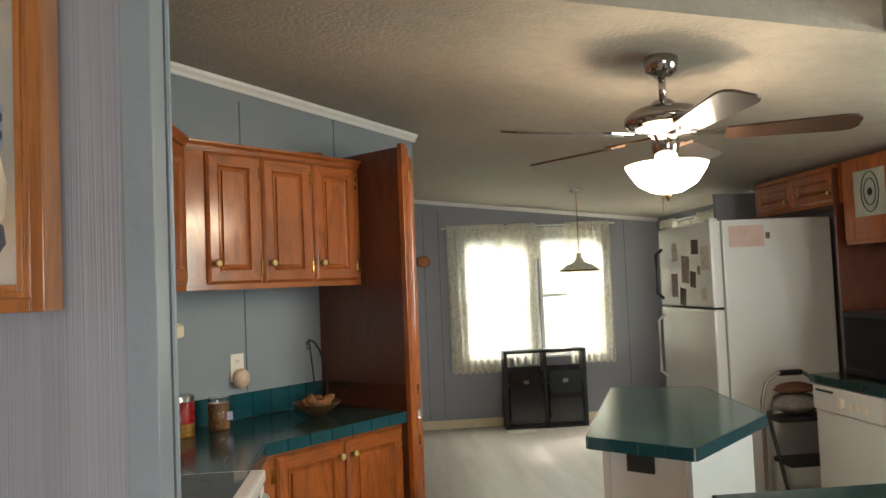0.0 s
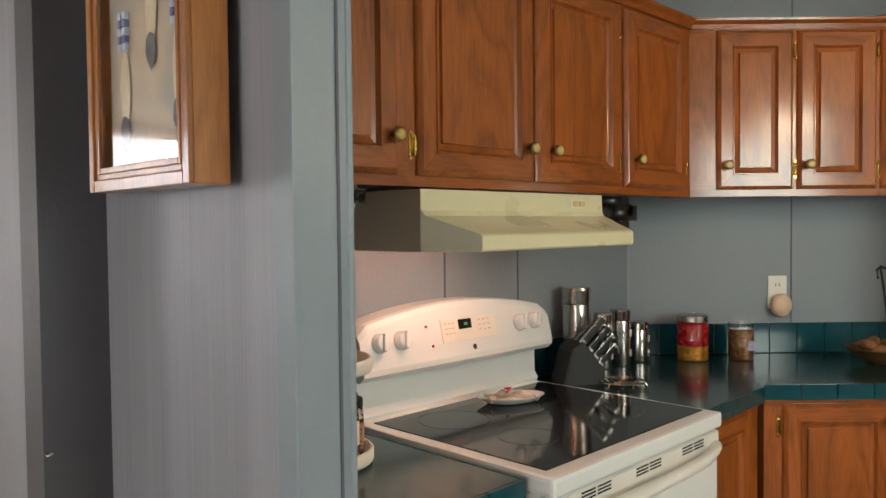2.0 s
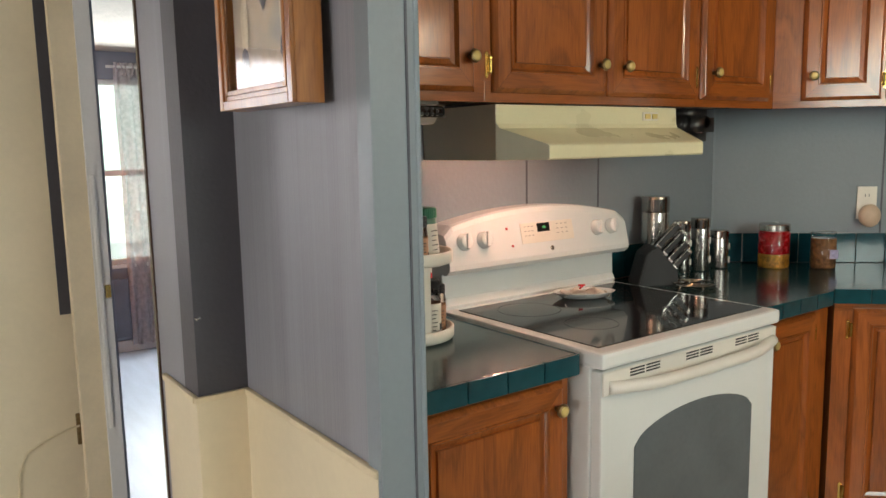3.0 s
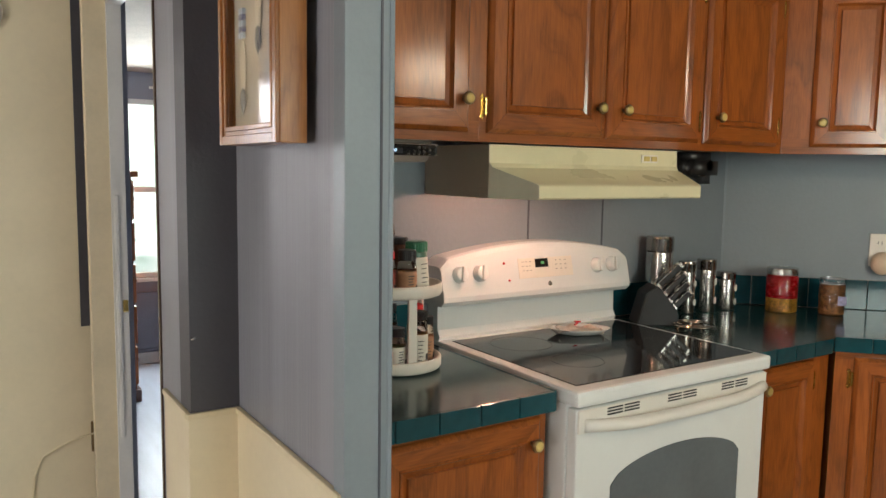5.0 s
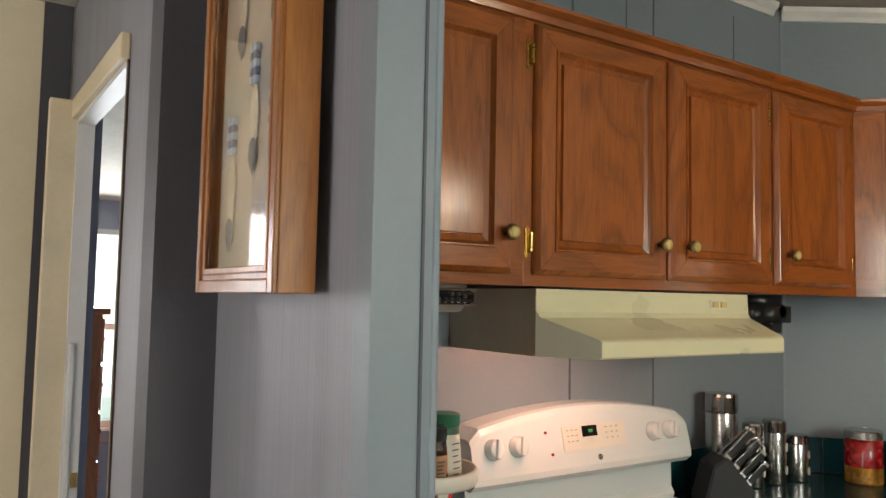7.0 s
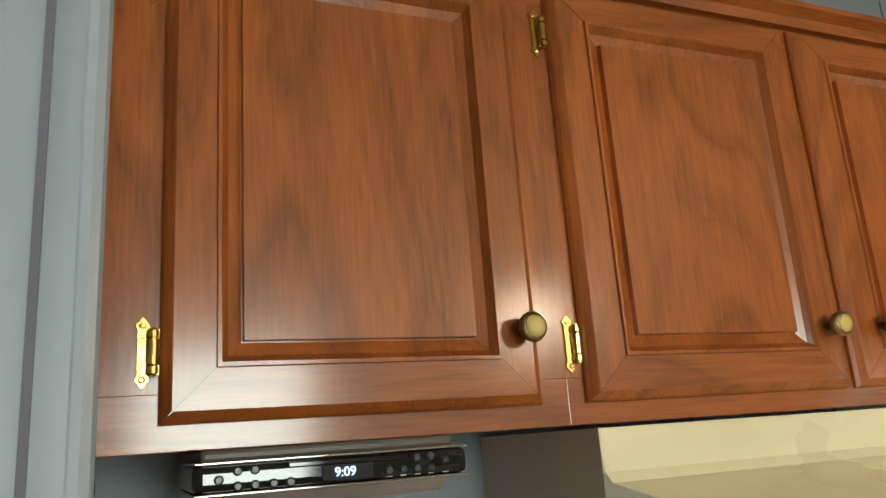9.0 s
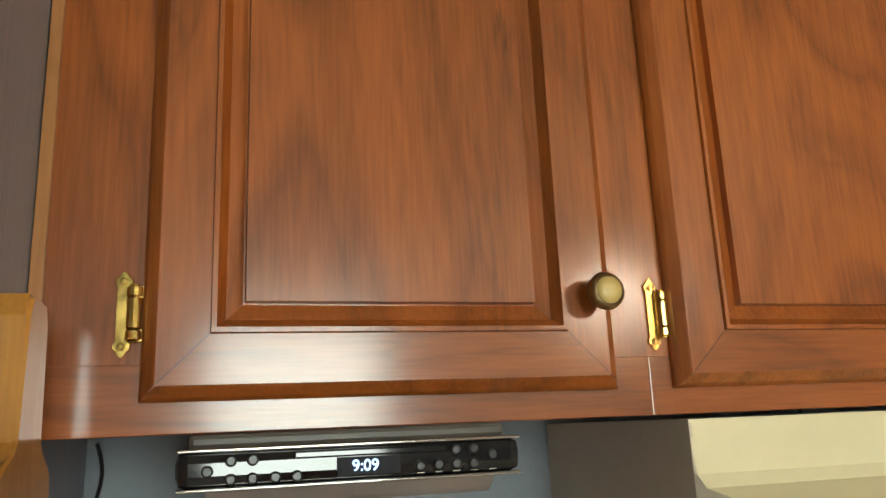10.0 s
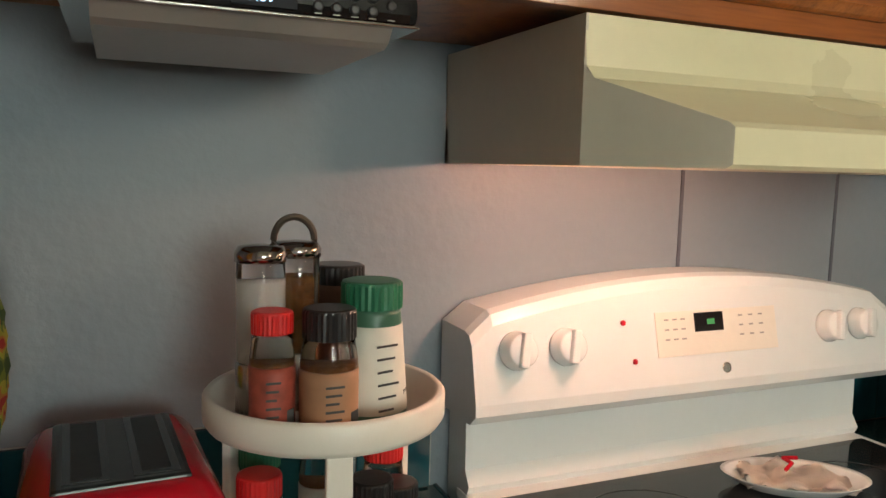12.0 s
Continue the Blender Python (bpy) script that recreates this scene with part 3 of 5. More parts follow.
c1 = upper_cabinet(HOME, -.546, -.02, ((-.472, -.058, -.081, -.472, -1),), "cherry wall cabinet with one raised-panel door")
part("side_edge", box(-.556, -.546, -.334, -.004, 1.535, 2.15, .001), OAKEDGE, c1, "raw pale wood edge strip")
upper_cabinet(HOME, -.02, .865, ((.003, .424, .394, .003, -1), (.442, .858, .499, .858, 1)), "cherry wall cabinet above the range hood")
upper_cabinet(HOME, .865, 1.325, ((.886, 1.284, .937, 1.284, 1),), "cherry wall cabinet in the kitchen corner")
upper_cabinet(DIAG, .137, .505, ((.231, .498, .262, .498, 1),), "glossy cherry wall cabinet on the slanting wall")
upper_cabinet(DIAG, .505, .80, ((.514, .792, .546, .792, 1),), "glossy cherry wall cabinet on the slanting wall")
upper_cabinet(DIAG, .80, 1.11, ((.808, 1.079, .838, 1.079, 1),), "glossy cherry wall cabinet beside the tall panel")


def base_cabinet(m, x0, x1, y, doors, label):
    cab = thing("base_cabinet", m, label, "cabinet", "cherry base cabinets")
    part("body", box(x0, x1, y + .02, -.006, .10, .872), CAB, cab)
    part("toe_kick", box(x0, x1, y + .08, y + .10, 0, .10), BLACKMATT, cab)
    part("top_rail", box(x0, x1, y, y + .02, .845, .872, .001), CABX, cab)
    part("bottom_rail", box(x0, x1, y, y + .02, .10, .15, .001), CABX, cab)
    edges = [x0] + [v for d in doors for v in d[:2]] + [x1]
    for a, b in zip(edges[::2], edges[1::2]):
        if b - a > .002:
            part("stile", box(a, b, y + .0005, y + .02, .15, .845), CAB, cab)
    for a, b, kx, hx, s in doors:
        d = part("door", panel_door(a, b, .13, .855, y), CAB, cab, "raised-panel cherry door")
        door_rails(d, a, b, .13, .855, y)
        knob(d, kx, y - .018, .797)
        hinge(d, hx, y, .78, s)
        hinge(d, hx, y, .20, s)
    return cab


base_cabinet(HOME, -.55, .012, -.60, ((-.47, -.012, -.045, -.47, -1),), "cherry base cabinet beside the stove")
base_cabinet(HOME, .792, 1.205, -.60, ((.83, 1.16, .87, 1.16, 1),), "cherry base cabinet between stove and corner")
base_cabinet(DIAG, .30, .725, -.57, ((.36, .715, .690, .36, -1),), "cherry base cabinet below the slanting counter")
base_cabinet(DIAG, .725, 1.11, -.57, ((.738, 1.092, .768, 1.092, 1),), "cherry base cabinet beside the tall panel")

fill = thing("corner_filler", HOME, "narrow cherry filler board at the counter bend", "filler")
part("board", prism(((1.205, -.598), (1.262, -.598), (1.262, -.55), (1.205, -.55)), .0, .872), CAB, fill)

left_top = tagged(part("countertop", box(-.555, .006, -.632, -.004, .875, .925, .002), COUNTER), "dark green laminate countertop with tiled edge", "countertop")
part("edge_grout", box(-.555, .006, -.636, -.632, .878, .922), GROUT, left_top)
tiles(left_top, 5, -.555, .1122, -.634, .876, .926, .010)
part("edge_tile", box(.006, .0115, -.640, -.004, .876, .926, .001), TILES, left_top)
diag_pt = lambda x, y: tuple((DIAG @ Vector((x, y, 0)))[:2])
right_top = tagged(part("countertop", prism(((.794, -.004), (1.455, -.004), diag_pt(1.110, -.004), diag_pt(1.110, -.592), diag_pt(.285, -.592), (1.205, -.632), (.794, -.632)), .875, .925), COUNTER), "dark green laminate countertop turning along the slanting wall", "countertop")
tiles(right_top, 4, .796, .1022, -.634, .876, .926, .010)
edge = part("slanting_edge", box(.285, 1.110, -.597, -.5925, .878, .922), GROUT, right_top)
edge.matrix_world = DIAG
tiles(edge, 7, .285, .1178, -.595, .876, .926, .010)
corner_tile = part("tile", prism((diag_pt(.285, -.605), diag_pt(.285, -.592), (1.205, -.632), (1.205, -.644)), .876, .926), TILES, right_top)
splash = tagged(part("backsplash", box(.80, 1.452, -.007, -.002, .926, 1.045), GROUT), "row of teal glazed backsplash tiles", "backsplash")
tiles(splash, 6, .80, .1085, -.006, .927, 1.045)
splash2 = tagged(part("backsplash", box(.006, 1.108, -.007, -.002, .926, 1.045), GROUT), "row of teal glazed backsplash tiles", "backsplash")
splash2.matrix_world = DIAG
tiles(splash2, 10, .010, .1095, -.006, .927, 1.045)
splash3 = tagged(part("backsplash", box(-.595, -.01, -.007, -.002, .926, 1.045), GROUT), "row of teal glazed backsplash tiles on the tall panel", "backsplash")
splash3.matrix_world = DIAG @ pose(1.114, 0, 0, 0, 0, -90) @ pose(0, 0, 0, 0, 0, 180)
tiles(splash3, 5, -.595, .116, -.006, .927, 1.045)
splash4 = tagged(part("backsplash", box(-.555, .0, -.007, -.002, .926, 1.045), GROUT), "row of teal glazed backsplash tiles behind the toaster", "backsplash")
tiles(splash4, 5, -.555, .1105, -.006, .927, 1.045)

# tall shallow pantry that ends the slanting run
pantry = thing("pantry_cabinet", HOME, "tall cherry pantry cabinet with darkened side and brass hinges", "cabinet")
pp = part("side_panel", box(1.116, 1.136, -.605, -.002, 0, 2.19), CABDARK, pantry, "plain cherry side panel, darkened as a shaded face")
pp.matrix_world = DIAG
fs = part("front_stile", box(1.112, 1.140, -.635, -.605, 0, 2.205, .002), CAB, pantry)
fs.matrix_world = DIAG
A0, A1 = Vector((1.850, -1.268, 0)), Vector((2.70, -1.285, 0))
ang = math.degrees(math.atan2(A1.y - A0.y, A1.x - A0.x))
FACE = pose(A0.x, A0.y, 0, 0, 0, ang)
body = part("body", box(0, .80, .0, .018, 0, 2.19), CAB, pantry)
body.matrix_world = FACE
for z0, z1 in ((.08, .88), (.92, 2.15)):
    d = part("door", panel_door(.03, .78, z0, z1, 0), CAB, pantry, "tall raised-panel cherry door")
    d.matrix_world = FACE
    for hz in (z0 + .1, z1 - .1):
        hinge(d, .03, 0, hz, -1)


# ---- stove and hood ----
def stove():
    s = thing("stove", pose(.025, 0, 0), "white freestanding electric stove with black glass cooktop", "stove")
    W = .76
    part("body", box(.004, W - .004, -.655, -.03, .02, .893, .004), ENAMEL, s)
    top = part("cooktop_frame", box(0, W, -.700, -.035, .893, .934, .010), ENAMEL, s, "white enamel cooktop rim")
    part("cooktop_glass", box(.035, W - .025, -.655, -.100, .930, .9365, .001), BLACKGLASS, top, "black ceramic cooktop glass")
    rim = surface("burner_ring_print", (.09, .09, .09), .2, bump=0)
    for bx, by, r in ((.20, -.23, .095), (.57, -.23, .075), (.21, -.47, .075), (.56, -.46, .105)):
        ring = bmesh.new()
        n = 48
        a = [ring.verts.new((bx + r * math.cos(6.28319 * i / n), by + r * math.sin(6.28319 * i / n), .9371)) for i in range(n)]
        b = [ring.verts.new((bx + (r - .0022) * math.cos(6.28319 * i / n), by + (r - .0022) * math.sin(6.28319 * i / n), .9371)) for i in range(n)]
        for i in range(n):
            ring.faces.new((a[i], a[(i + 1) % n], b[(i + 1) % n], b[i]))
        part("burner_ring", ring, rim, top)
    # backguard: lower riser and leaning console with a bowed top
    part("riser", profile(((-.005, .90), (-.055, .90), (-.075, .945), (-.062, .965), (-.060, 1.06), (-.005, 1.06)), .004, W - .004), ENAMEL, s)
    g = bmesh.new()
    n = 24
    rows = []
    for i in range(n + 1):
        u = i / n
        x = -.012 + u * (W + .024)
        bow = 4 * u * (1 - u)
        e = min(1, min(u, 1 - u) / .03)
        top_z = 1.184 + .045 * bow - .018 * (1 - e) ** 2
        lean = -.122 + .24 * (top_z - .018 - 1.075)
        pts = ((-.006, 1.045), (-.105, 1.045), (-.122, 1.060), (-.122, 1.075), (lean, top_z - .018), (lean + .009, top_z - .004), (lean + .024, top_z), (-.006, top_z))
        rows.append([g.verts.new((x, y, z)) for y, z in pts])
    for a, b in zip(rows, rows[1:]):
        for k in range(8):
            g.faces.new((a[k], a[(k + 1) % 8], b[(k + 1) % 8], b[k]))
    g.faces.new(rows[0]), g.faces.new(rows[-1][::-1])
    guard = part("console", g, ENAMEL, s, "white bowed control console", False)
    tilt = math.degrees(math.atan2(.024, .10))
    face = lambda x, z, out=0: pose(x, -.1225 + (z - 1.075) * .24 - out, z, 90 - tilt)
    for kx in (.052, .128, .622, .692):
        k = part("burner_knob", turn(lathe(((.026, 0), (.026, .005), (.0235, .008), (.022, .020), (.019, .023)), 24), face(kx, 1.140)), ENAMEL, guard, "white round burner knob", True)
        part("grip", turn(box(-.006, .006, -.023, .023, .018, .031, .003), face(kx, 1.140) @ pose(0, 0, 0, 0, 0, -12)), ENAMEL, k)
    part("control_panel", turn(box(-.115, .115, -.035, .030, 0, .0015, .0005), face(.396, 1.148)), PLASTIC, guard, "cream touch control panel")
    part("clock_display", turn(box(-.027, .027, -.014, .014, .001, .0028), face(.378, 1.160)), BLACKGLASS, guard, "dark green clock display")
    part("digits", turn(box(-.004, .010, -.004, .004, .0028, .0032), face(.378, 1.160)), glowing("green_digits", (.05, .3, .1), .12), guard)
    for lx, lz in ((.225, 1.166), (.240, 1.112)):
        part("indicator_lamp", turn(lathe(((.004, 0), (.004, .002), (.002, .003)), 12), face(lx, lz)), RED, guard)
    for lx in (.30, .315, .33, .44, .46, .48):
        for lz in (1.138, 1.152, 1.166):
            part("button_print", turn(box(-.004, .004, -.0012, .0012, .0016, .0020), face(lx, lz)), surface("grey_print", (.35, .34, .32), .6) if "grey_print" not in bpy.data.materials else bpy.data.materials["grey_print"], guard)
    part("badge", turn(lathe(((.008, 0), (.008, .0012), (.006, .0016)), 16), face(.405, 1.092)), STEEL, guard, "round maker's badge")
    # oven door
    d = part("oven_door", box(.008, W - .008, -.690, -.655, .19, .886, .006), ENAMEL, s, "white oven door")
    w = bmesh.new()
    n = 20
    pts = [(.128, .36), (W - .122, .36)] + [(W - .122 - (W - .25) * i / n, .672 + .068 * (4 * (i / n) * (1 - i / n)) ** .6) for i in range(n + 1)]
    a = [w.verts.new((x, -.6905, z)) for x, z in pts]
    b = [w.verts.new((x, -.6935, z)) for x, z in pts]
    w.faces.new(b)
    for i in range(len(pts)):
        w.faces.new((a[i], a[(i + 1) % len(pts)], b[(i + 1) % len(pts)], b[i]))
    part("oven_window", w, GREYGLASS, d, "grey arched oven window")
    part("handle_strip", box(.010, W - .010, -.6945, -.689, .826, .884, .004), STOVECREAM, d, "cream vented strip above the oven door")
    hb = bmesh.new()
    arc = lambda i: 4 * (i / 24) * (1 - i / 24)
    hp = [(.030 + (W - .06) * i / 24, -.696 - .032 * min(1, arc(i) * 1.6), .846 - .008 * arc(i)) for i in range(25)]
    tube(hp, .0160, hb, 14)
    part("handle", hb, STOVECREAM, d, "cream bowed oven handle", True)
    for gx in (.105, .325, .545):
        for j in range(2):
            for row in range(3):
                part("vent_slot", box(gx + j * .060, gx + j * .060 + .053, -.6955, -.6935, .8600 + row * .0078, .8640 + row * .0078), BLACKMATT, d)
    part("drawer", box(.008, W - .008, -.690, -.655, .04, .18, .006), ENAMEL, s, "white storage drawer")
    return s


stove()


def hood():
    h = thing("range_hood", pose(.012, 0, 0), "almond enamelled under-cabinet range hood, lit below", "range hood")
    W = .75
    prof = ((-.004, 1.530), (-.335, 1.530), (-.338, 1.480), (-.345, 1.468), (-.455, 1.425), (-.460, 1.420), (-.460, 1.388), (-.455, 1.384))
    bm = bmesh.new()
    xs = lambda y: .075 * max(0, (-y - .335) / .125)
    outer_l = [bm.verts.new((xs(y), y, z)) for y, z in prof]
    outer_r = [bm.verts.new((W - .4 * xs(y), y, z)) for y, z in prof]
    for i in range(len(prof) - 1):
        bm.faces.new((outer_l[i], outer_r[i], outer_r[i + 1], outer_l[i + 1]))
    part("canopy", bm, ALMOND, h, "almond front panel and lip")
    for left in (True, False):
        X = (lambda v: v) if left else (lambda v: W - .4 * v)
        k = .003 if left else -.003
        b2 = bmesh.new()
        box(min(X(0), X(0) + k), max(X(0), X(0) + k), -.336, -.004, 1.384, 1.530, 0, b2)
        loop = [(0, -.336, 1.384), (.0715, -.455, 1.384), (.075, -.460, 1.388), (.075, -.460, 1.420), (.0715, -.455, 1.425), (.006, -.345, 1.468), (0, -.336, 1.482)]
        vs = [b2.verts.new((X(x), y, z)) for x, y, z in loop]
        b2.faces.new(vs)
        part("side_panel", b2, ALMONDSHADE, h)
    part("filter_pan", box(.01, W - .01, -.335, -.01, 1.452, 1.458), STEEL, h, "metal grease filter")
    part("light_lens", box(.30, .46, -.32, -.22, 1.440, 1.452, .003), HOODLENS, h, "frosted hood light lens")
    part("back_flange", box(0, W, -.012, -.004, 1.384, 1.43), ALMONDSHADE, h)
    sw = part("switch_plate", box(.585, .655, -.3415, -.337, 1.490, 1.515, .001), PLASTIC, h, "two rocker switches")
    for sx in (.592, .625):
        part("rocker", box(sx, sx + .024, -.345, -.3415, 1.495, 1.510, .001), IVORY, sw)


hood()


# ---- things on the walls of hall and kitchen ----
def picture():
    p = thing("shadow_box_picture", pose(-.629, -.255, 1.507, 0, 0, -90), "oak shadow-box picture with feather artwork behind glass", "picture")
    # local x runs back along the wall, -y out of it
    W, H, D = .362, .72, .056
    for name, b in (("side", (0, .018, 0, H)), ("side", (W - .022, W, 0, H))):
        part(name, box(b[0], b[1], -D, 0, b[2], b[3], .002), OAK, p)
    for z in (0, H - .022):
        part("side", box(.022, W - .022, -D, 0, z, z + .022, .002), OAK, p)
    part("hanging_cleat", box(.10, W - .10, 0, .0235, H - .12, H - .08), OAK, p)
    for lo, wd, out in ((0, .020, .008), (.020, .010, .004), (.030, .010, .0055)):
        bm = bmesh.new()
        for b in ((lo, lo + wd, lo, H - lo), (W - lo - wd, W - lo, lo, H - lo)):
            box(b[0], b[1], -D - out, -D, b[2], b[3], .002, bm)
        for z in (lo, H - lo - wd):
            box(lo + wd, W - lo - wd, -D - out, -D, z, z + wd, .002, bm)
        part("frame_moulding", bm, OAK, p, "stepped golden oak moulding")
    m, t, b = nodes_of("painted_backing")
    tc, n = t.nodes.new("ShaderNodeTexCoord"), t.nodes.new("ShaderNodeTexNoise")
    t.links.new(tc.outputs["Object"], n.inputs["Vector"])
    n.inputs["Scale"].default_value, n.inputs["Detail"].default_value = 5, 6
    r = t.nodes.new("ShaderNodeValToRGB")
    for pos, c in ((0, (.10, .13, .17)), (.42, (.30, .28, .24)), (.55, (.48, .36, .24)), (.7, (.50, .44, .36))):
        el = r.color_ramp.elements[0] if pos == 0 else r.color_ramp.elements.new(pos)
        el.color = (*c, 1)
    r.color_ramp.elements[-1].color = (.42, .44, .46, 1)
    t.links.new(n.outputs["Fac"], r.inputs[0])
    t.links.new(r.outputs[0], b.inputs["Base Color"])
    art = part("artwork", box(.022, W - .022, -.03, -.026, .022, H - .022), m, p, "soft painted backing with feathers and beads")
    feather, dark = surface("ivory_feather", (.60, .50, .36), .8, var=.2), surface("dark_feather_tip", (.07, .07, .09), .8)
    blue, pale = surface("blue_bead", (.03, .05, .20), .3), surface("pale_bead", (.35, .45, .58), .3)
    for fx, fz, ln in ((.09, .10, .13), (.28, .11, .13), (.19, .22, .11), (.12, .42, .15), (.27, .43, .16)):
        bm = lathe(((.002, 0), (.016, .03), (.020, ln * .6), (.012, ln * .9), (.002, ln)), 10)
        part("feather", turn(bm, pose(fx, -.034, fz) @ Matrix.Diagonal((1, .15, 1, 1))), feather, art, "ivory feather")
        part("feather_tip", turn(lathe(((.001, 0), (.018, .025), (.015, .05), (.004, .06)), 10), pose(fx, -.035, fz - .035) @ Matrix.Diagonal((1, .2, 1, 1))), dark, art, "dark feather tip")
        for k in range(5):
            for dx in (-.008, .008):
                part("bead", box(fx + dx - .006, fx + dx + .006, -.040, -.031, fz + ln + k * .013, fz + ln + k * .013 + .012, .002), blue if k % 2 else pale, art)
        part("thong", box(fx - .001, fx + .001, -.036, -.031, fz + ln * .4, fz + ln), feather, art)
    g = part("glass", box(.022, W - .022, -D + .006, -D + .009, .022, H - .022), GLASS, p, "clear picture glass")
    g.visible_shadow = False
    part("hook", tube([(W, -.01, .62), (W + .012, -.016, .61), (W + .010, -.02, .595), (W, -.018, .59)], .002), STEEL, p)


picture()


def smoke_alarm():
    s = thing("smoke_alarm", pose(-1.095, 1.15, 1.985, 90), "round cream smoke alarm on the hall wall", "smoke alarm")
    part("case", lathe(((.058, 0), (.058, .018), (.054, .026), (.040, .030), (.038, .034), (.012, .036)), 36), PLASTIC, s, "", True)
    part("button", lathe(((.009, .035), (.009, .040), (.006, .041)), 14, at=(.015, -.012, 0)), BLACK, s, "small dark test button")
    part("grille", box(-.025, .012, -.004, .004, .034, .0375, .001), surface("grey_slot", (.2, .19, .17), .6), s)


smoke_alarm()
cord = thing("cord", HOME, "thin pale cable hanging on the hall wall", "cable")
part("lead", tube([(-.79, 1.135, .415), (-.83, 1.142, .405), (-.90, 1.143, .385), (-.97, 1.143, .35), (-1.0, 1.143, .28), (-1.01, 1.143, .15), (-1.02, 1.143, .01)], .004), CREAMTRIM, cord)
screw = thing("wall_hook", HOME, "small steel hook on the hall corner", "hook")
part("pin", tube([(-.725, -.10, 1.03), (-.728, -.118, 1.03), (-.724, -.128, 1.035)], .003), STEEL, screw)


def radio():
    r = thing("under_cabinet_radio", HOME, "black and silver under-cabinet radio showing 9:09", "radio")
    x0, x1 = -.442, -.168
    part("case", box(x0 + .008, x1 - .008, -.345, -.09, 1.5225, 1.5345, .004), surface("bronze_shell", (.06, .052, .042), .4), r, "dark bronze top shell")
    part("face", box(x0, x1, -.362, -.12, 1.4945, 1.522, .009), BLACKGLASS, r, "glossy black front")
    part("silver_band", box(x0 + .001, x1 - .001, -.364, -.12, 1.521, 1.5235, .001), CHROME, r)
    part("silver_band", box(x0 + .001, x1 - .001, -.364, -.12, 1.4925, 1.495, .001), CHROME, r)
    part("belly", profile(((-.355, 1.4925), (-.345, 1.482), (-.335, 1.478), (-.12, 1.478), (-.12, 1.4925)), x0 + .022, x1 - .022), surface("silver_paint", (.46, .43, .40), .4, .6, var=.05), r, "silver underside")
    part("disc_slot", box(-.355, -.235, -.3655, -.362, 1.5135, 1.5185, .001), BLACKGLASS, r)
    d = part("display", box(-.322, -.272, -.3645, -.362, 1.4985, 1.5125), surface("display_grey", (.02, .022, .028), .6, spec=.2), r, "dark display window")
    cu = bpy.data.curves.new("digits", "FONT")
    cu.body, cu.size, cu.extrude, cu.align_x, cu.align_y = "9:09", .0125, .0002, "CENTER", "CENTER"
    cu.materials.append(DISPLAY)
    o = new("digits", cu)
    o.parent = d
    o.matrix_world = pose(-.300, -.3650, 1.5055, 90)
    for bx, bz in ((-.402, 1.514), (-.386, 1.514), (-.402, 1.5005), (-.386, 1.5005), (-.369, 1.5005), (-.353, 1.5005), (-.419, 1.507), (-.255, 1.503), (-.240, 1.503), (-.225, 1.503), (-.225, 1.514), (-.210, 1.514), (-.210, 1.503), (-.194, 1.509)):
        part("button", turn(lathe(((.0045, 0), (.0045, .0012), (.003, .0024)), 14), pose(bx, -.362, bz, 90)), BLACK, r)
    for bx in (-.255, -.24, -.225, -.21, -.194):
        part("button_mark", box(bx - .003, bx + .003, -.3632, -.362, 1.4972, 1.4978), PAPER, r)


radio()
wire = thing("power_cord", HOME, "black power cord hanging from the radio", "cable")
part("lead", tube([(-.542 + .006 * math.sin(i * .42), -.020 - .012 * math.cos(i * .3), 1.53 - i * .008) for i in range(56)], .0022), BLACK, wire)


def board():
    b = thing("cutting_board", HOME, "thick golden wooden paddle board hung on the wall", "cutting board")
    out = [(-.498, 1.16), (-.498, 1.500), (-.493, 1.514), (-.480, 1.521), (-.458, 1.524), (-.450, 1.534), (-.450, 1.612), (-.442, 1.627), (-.402, 1.627), (-.394, 1.612), (-.394, 1.534), (-.386, 1.524), (-.366, 1.521), (-.355, 1.514), (-.350, 1.500), (-.350, 1.16), (-.365, 1.145), (-.483, 1.145)]
    bm = profile(out, -.555, -.527)
    bmesh.ops.bevel(bm, geom=[e for e in bm.edges if abs(e.verts[0].co.x - e.verts[1].co.x) < 1e-6], offset=.003, segments=2, affect="EDGES")
    part("blade", bm, wood("honey_wood", (.34, .13, .018), (.66, .32, .06), rough=.35), b)


board()


